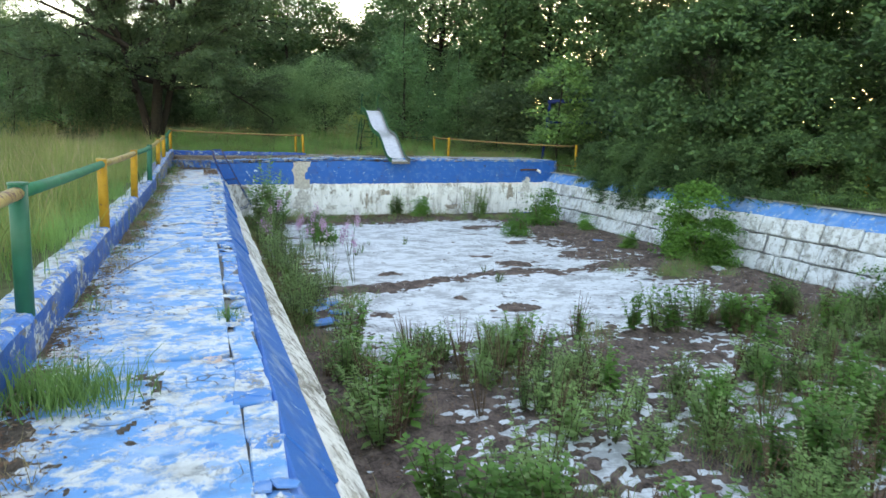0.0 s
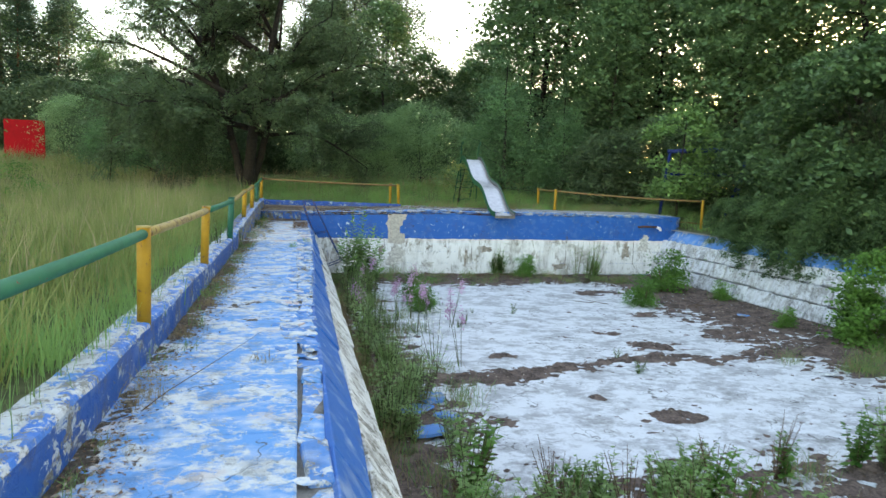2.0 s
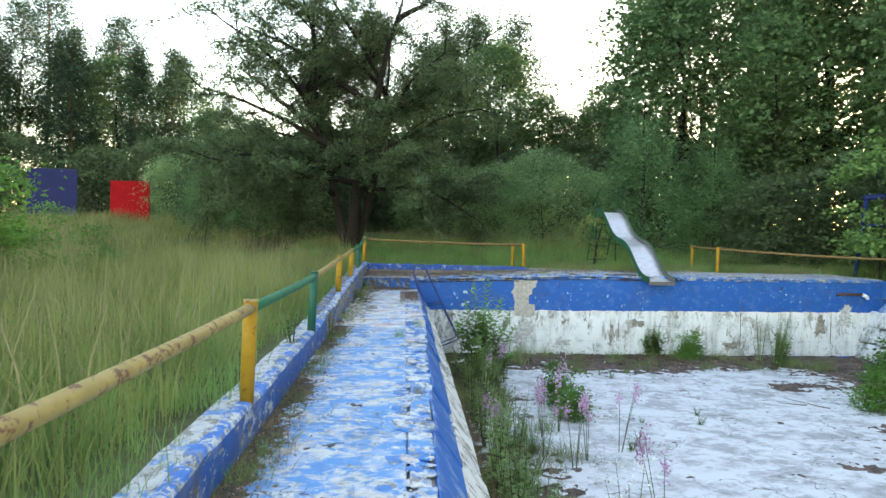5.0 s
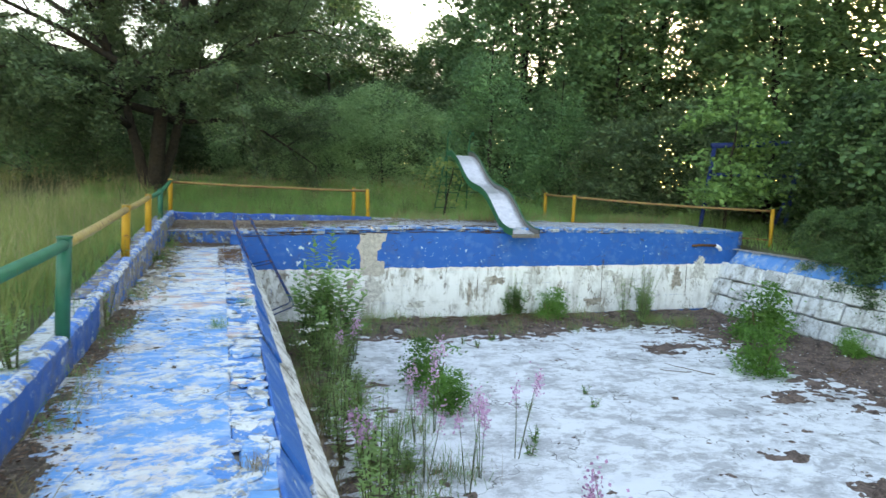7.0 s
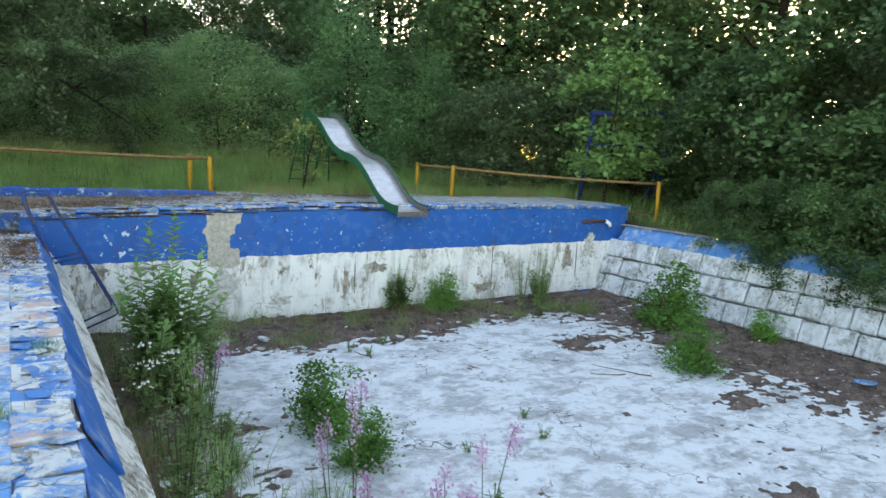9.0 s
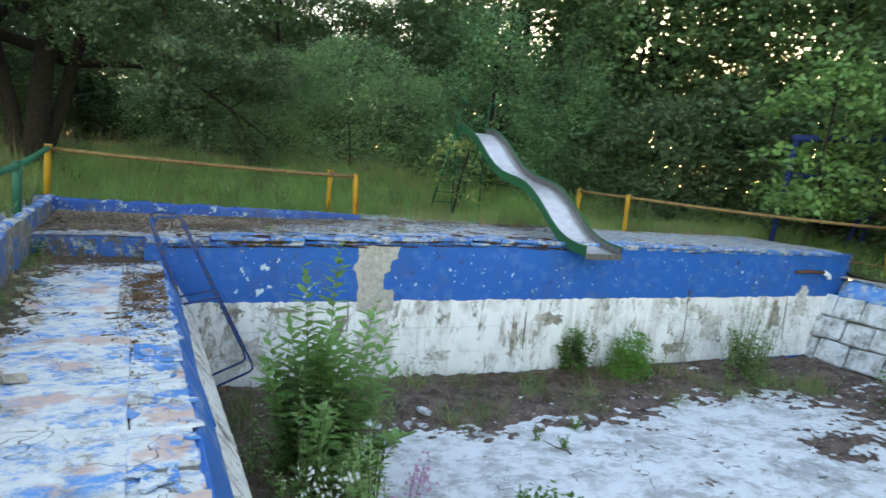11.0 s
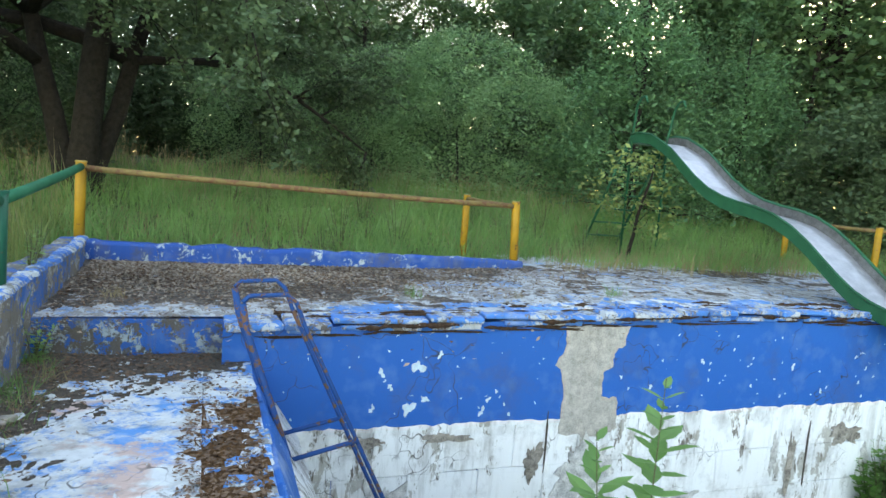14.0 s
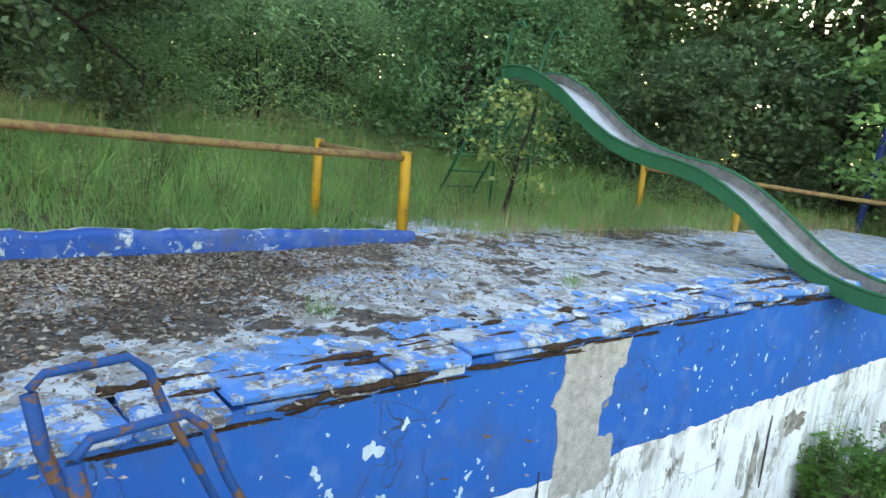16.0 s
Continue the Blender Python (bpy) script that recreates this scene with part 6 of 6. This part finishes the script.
# moss in the coping joints
b = Build()
for y, dz, seed, rad in ((-0.058, -0.052, 41.0, 0.024), (0.29, 0.002, 45.0, 0.028), (0.12, 0.004, 49.0, 0.016), (-0.012, -0.10, 53.0, 0.016), (0.20, 0.003, 57.0, 0.014)):
    run, radii = [], []
    for i in range(420):
        x = 0.6 + i * 0.024
        g = fbm(x, 0, 0.9, seed) + 0.6 * fbm(x, 0, 4.0, seed + 1) + (0.06 if x < 7 else -0.2)
        if g > 0:
            run.append((x, WALL_Y + y + 0.025 * fbm(x, 0, 3.0, seed + 2), coping_z(x) + dz + 0.016 * fbm(x, 0, 5.0, seed + 3)))
            radii.append(rad * (0.25 + clamp(g * 2.0)) * (0.7 + 0.6 * abs(fbm(x, 0, 16.0, seed + 4, 2))))
        elif run:
            if len(run) > 2:
                b.tube(run, radii, 6)
            run, radii = [], []
part("moss", b, M_JOINTMOSS, far_wall, "brown moss in the joints")
# white blocks of the end wall
blocks = [slab_mesh("block", (0.617, 0.08, 0.397), 0.006, 0.003, 300 + i, M_WHITEWALL) for i in range(5)]
for row in range(3):
    for i in range(23):
        x = 0.15 + (i + 0.5 * (row % 2)) * 0.62
        if x < 13.0:
            top = band_z(x) - 0.005
            part("block", rr.choice(blocks), M_WHITEWALL, far_wall).matrix_basis = pose(x + 0.31, WALL_Y + 0.042 + rr.uniform(-0.004, 0.006), top - 0.2 - 0.4 * row, 0, rr.uniform(-0.4, 0.4), 0)
# stones of the east wall
stones_w = [slab_mesh("stone", (0.20, 0.57, 0.44), 0.03, 0.018, 320 + i, M_STONEWHITE) for i in range(6)]
stones_b = [slab_mesh("stone", (0.16, 0.86, 0.50), 0.02, 0.012, 340 + i, M_STONEBLUE) for i in range(5)]
for row in range(3):
    z = -0.42 - 0.44 * (row + 0.5)
    x = 13.05 - 0.46 * (row + 0.5) * 0.33
    y = -7.0 + (0.3 if row % 2 else 0)
    while y < WALL_Y:
        u = rr.uniform(0.75, 1.25)
        part("stone", rr.choice(stones_w), M_STONEWHITE, right_wall).matrix_basis = pose(x + 0.09 + rr.uniform(-0.025, 0.025), y + 0.295 * u, z + rr.uniform(-0.012, 0.012), rr.uniform(-2.5, 2.5), 18 + rr.uniform(-3, 3), rr.uniform(-3, 3)) @ Matrix.Diagonal((1, u, rr.uniform(0.94, 1.02), 1))
        y += 0.59 * u
y = -7.0
while y < WALL_Y - 0.4:
    part("stone", rr.choice(stones_b), M_STONEBLUE, right_wall).matrix_basis = pose(13.26 + 0.055, y + 0.44, -0.235 - 0.055, 0, 45 + rr.uniform(-1.5, 1.5), rr.uniform(-0.6, 0.6))
    y += 0.875
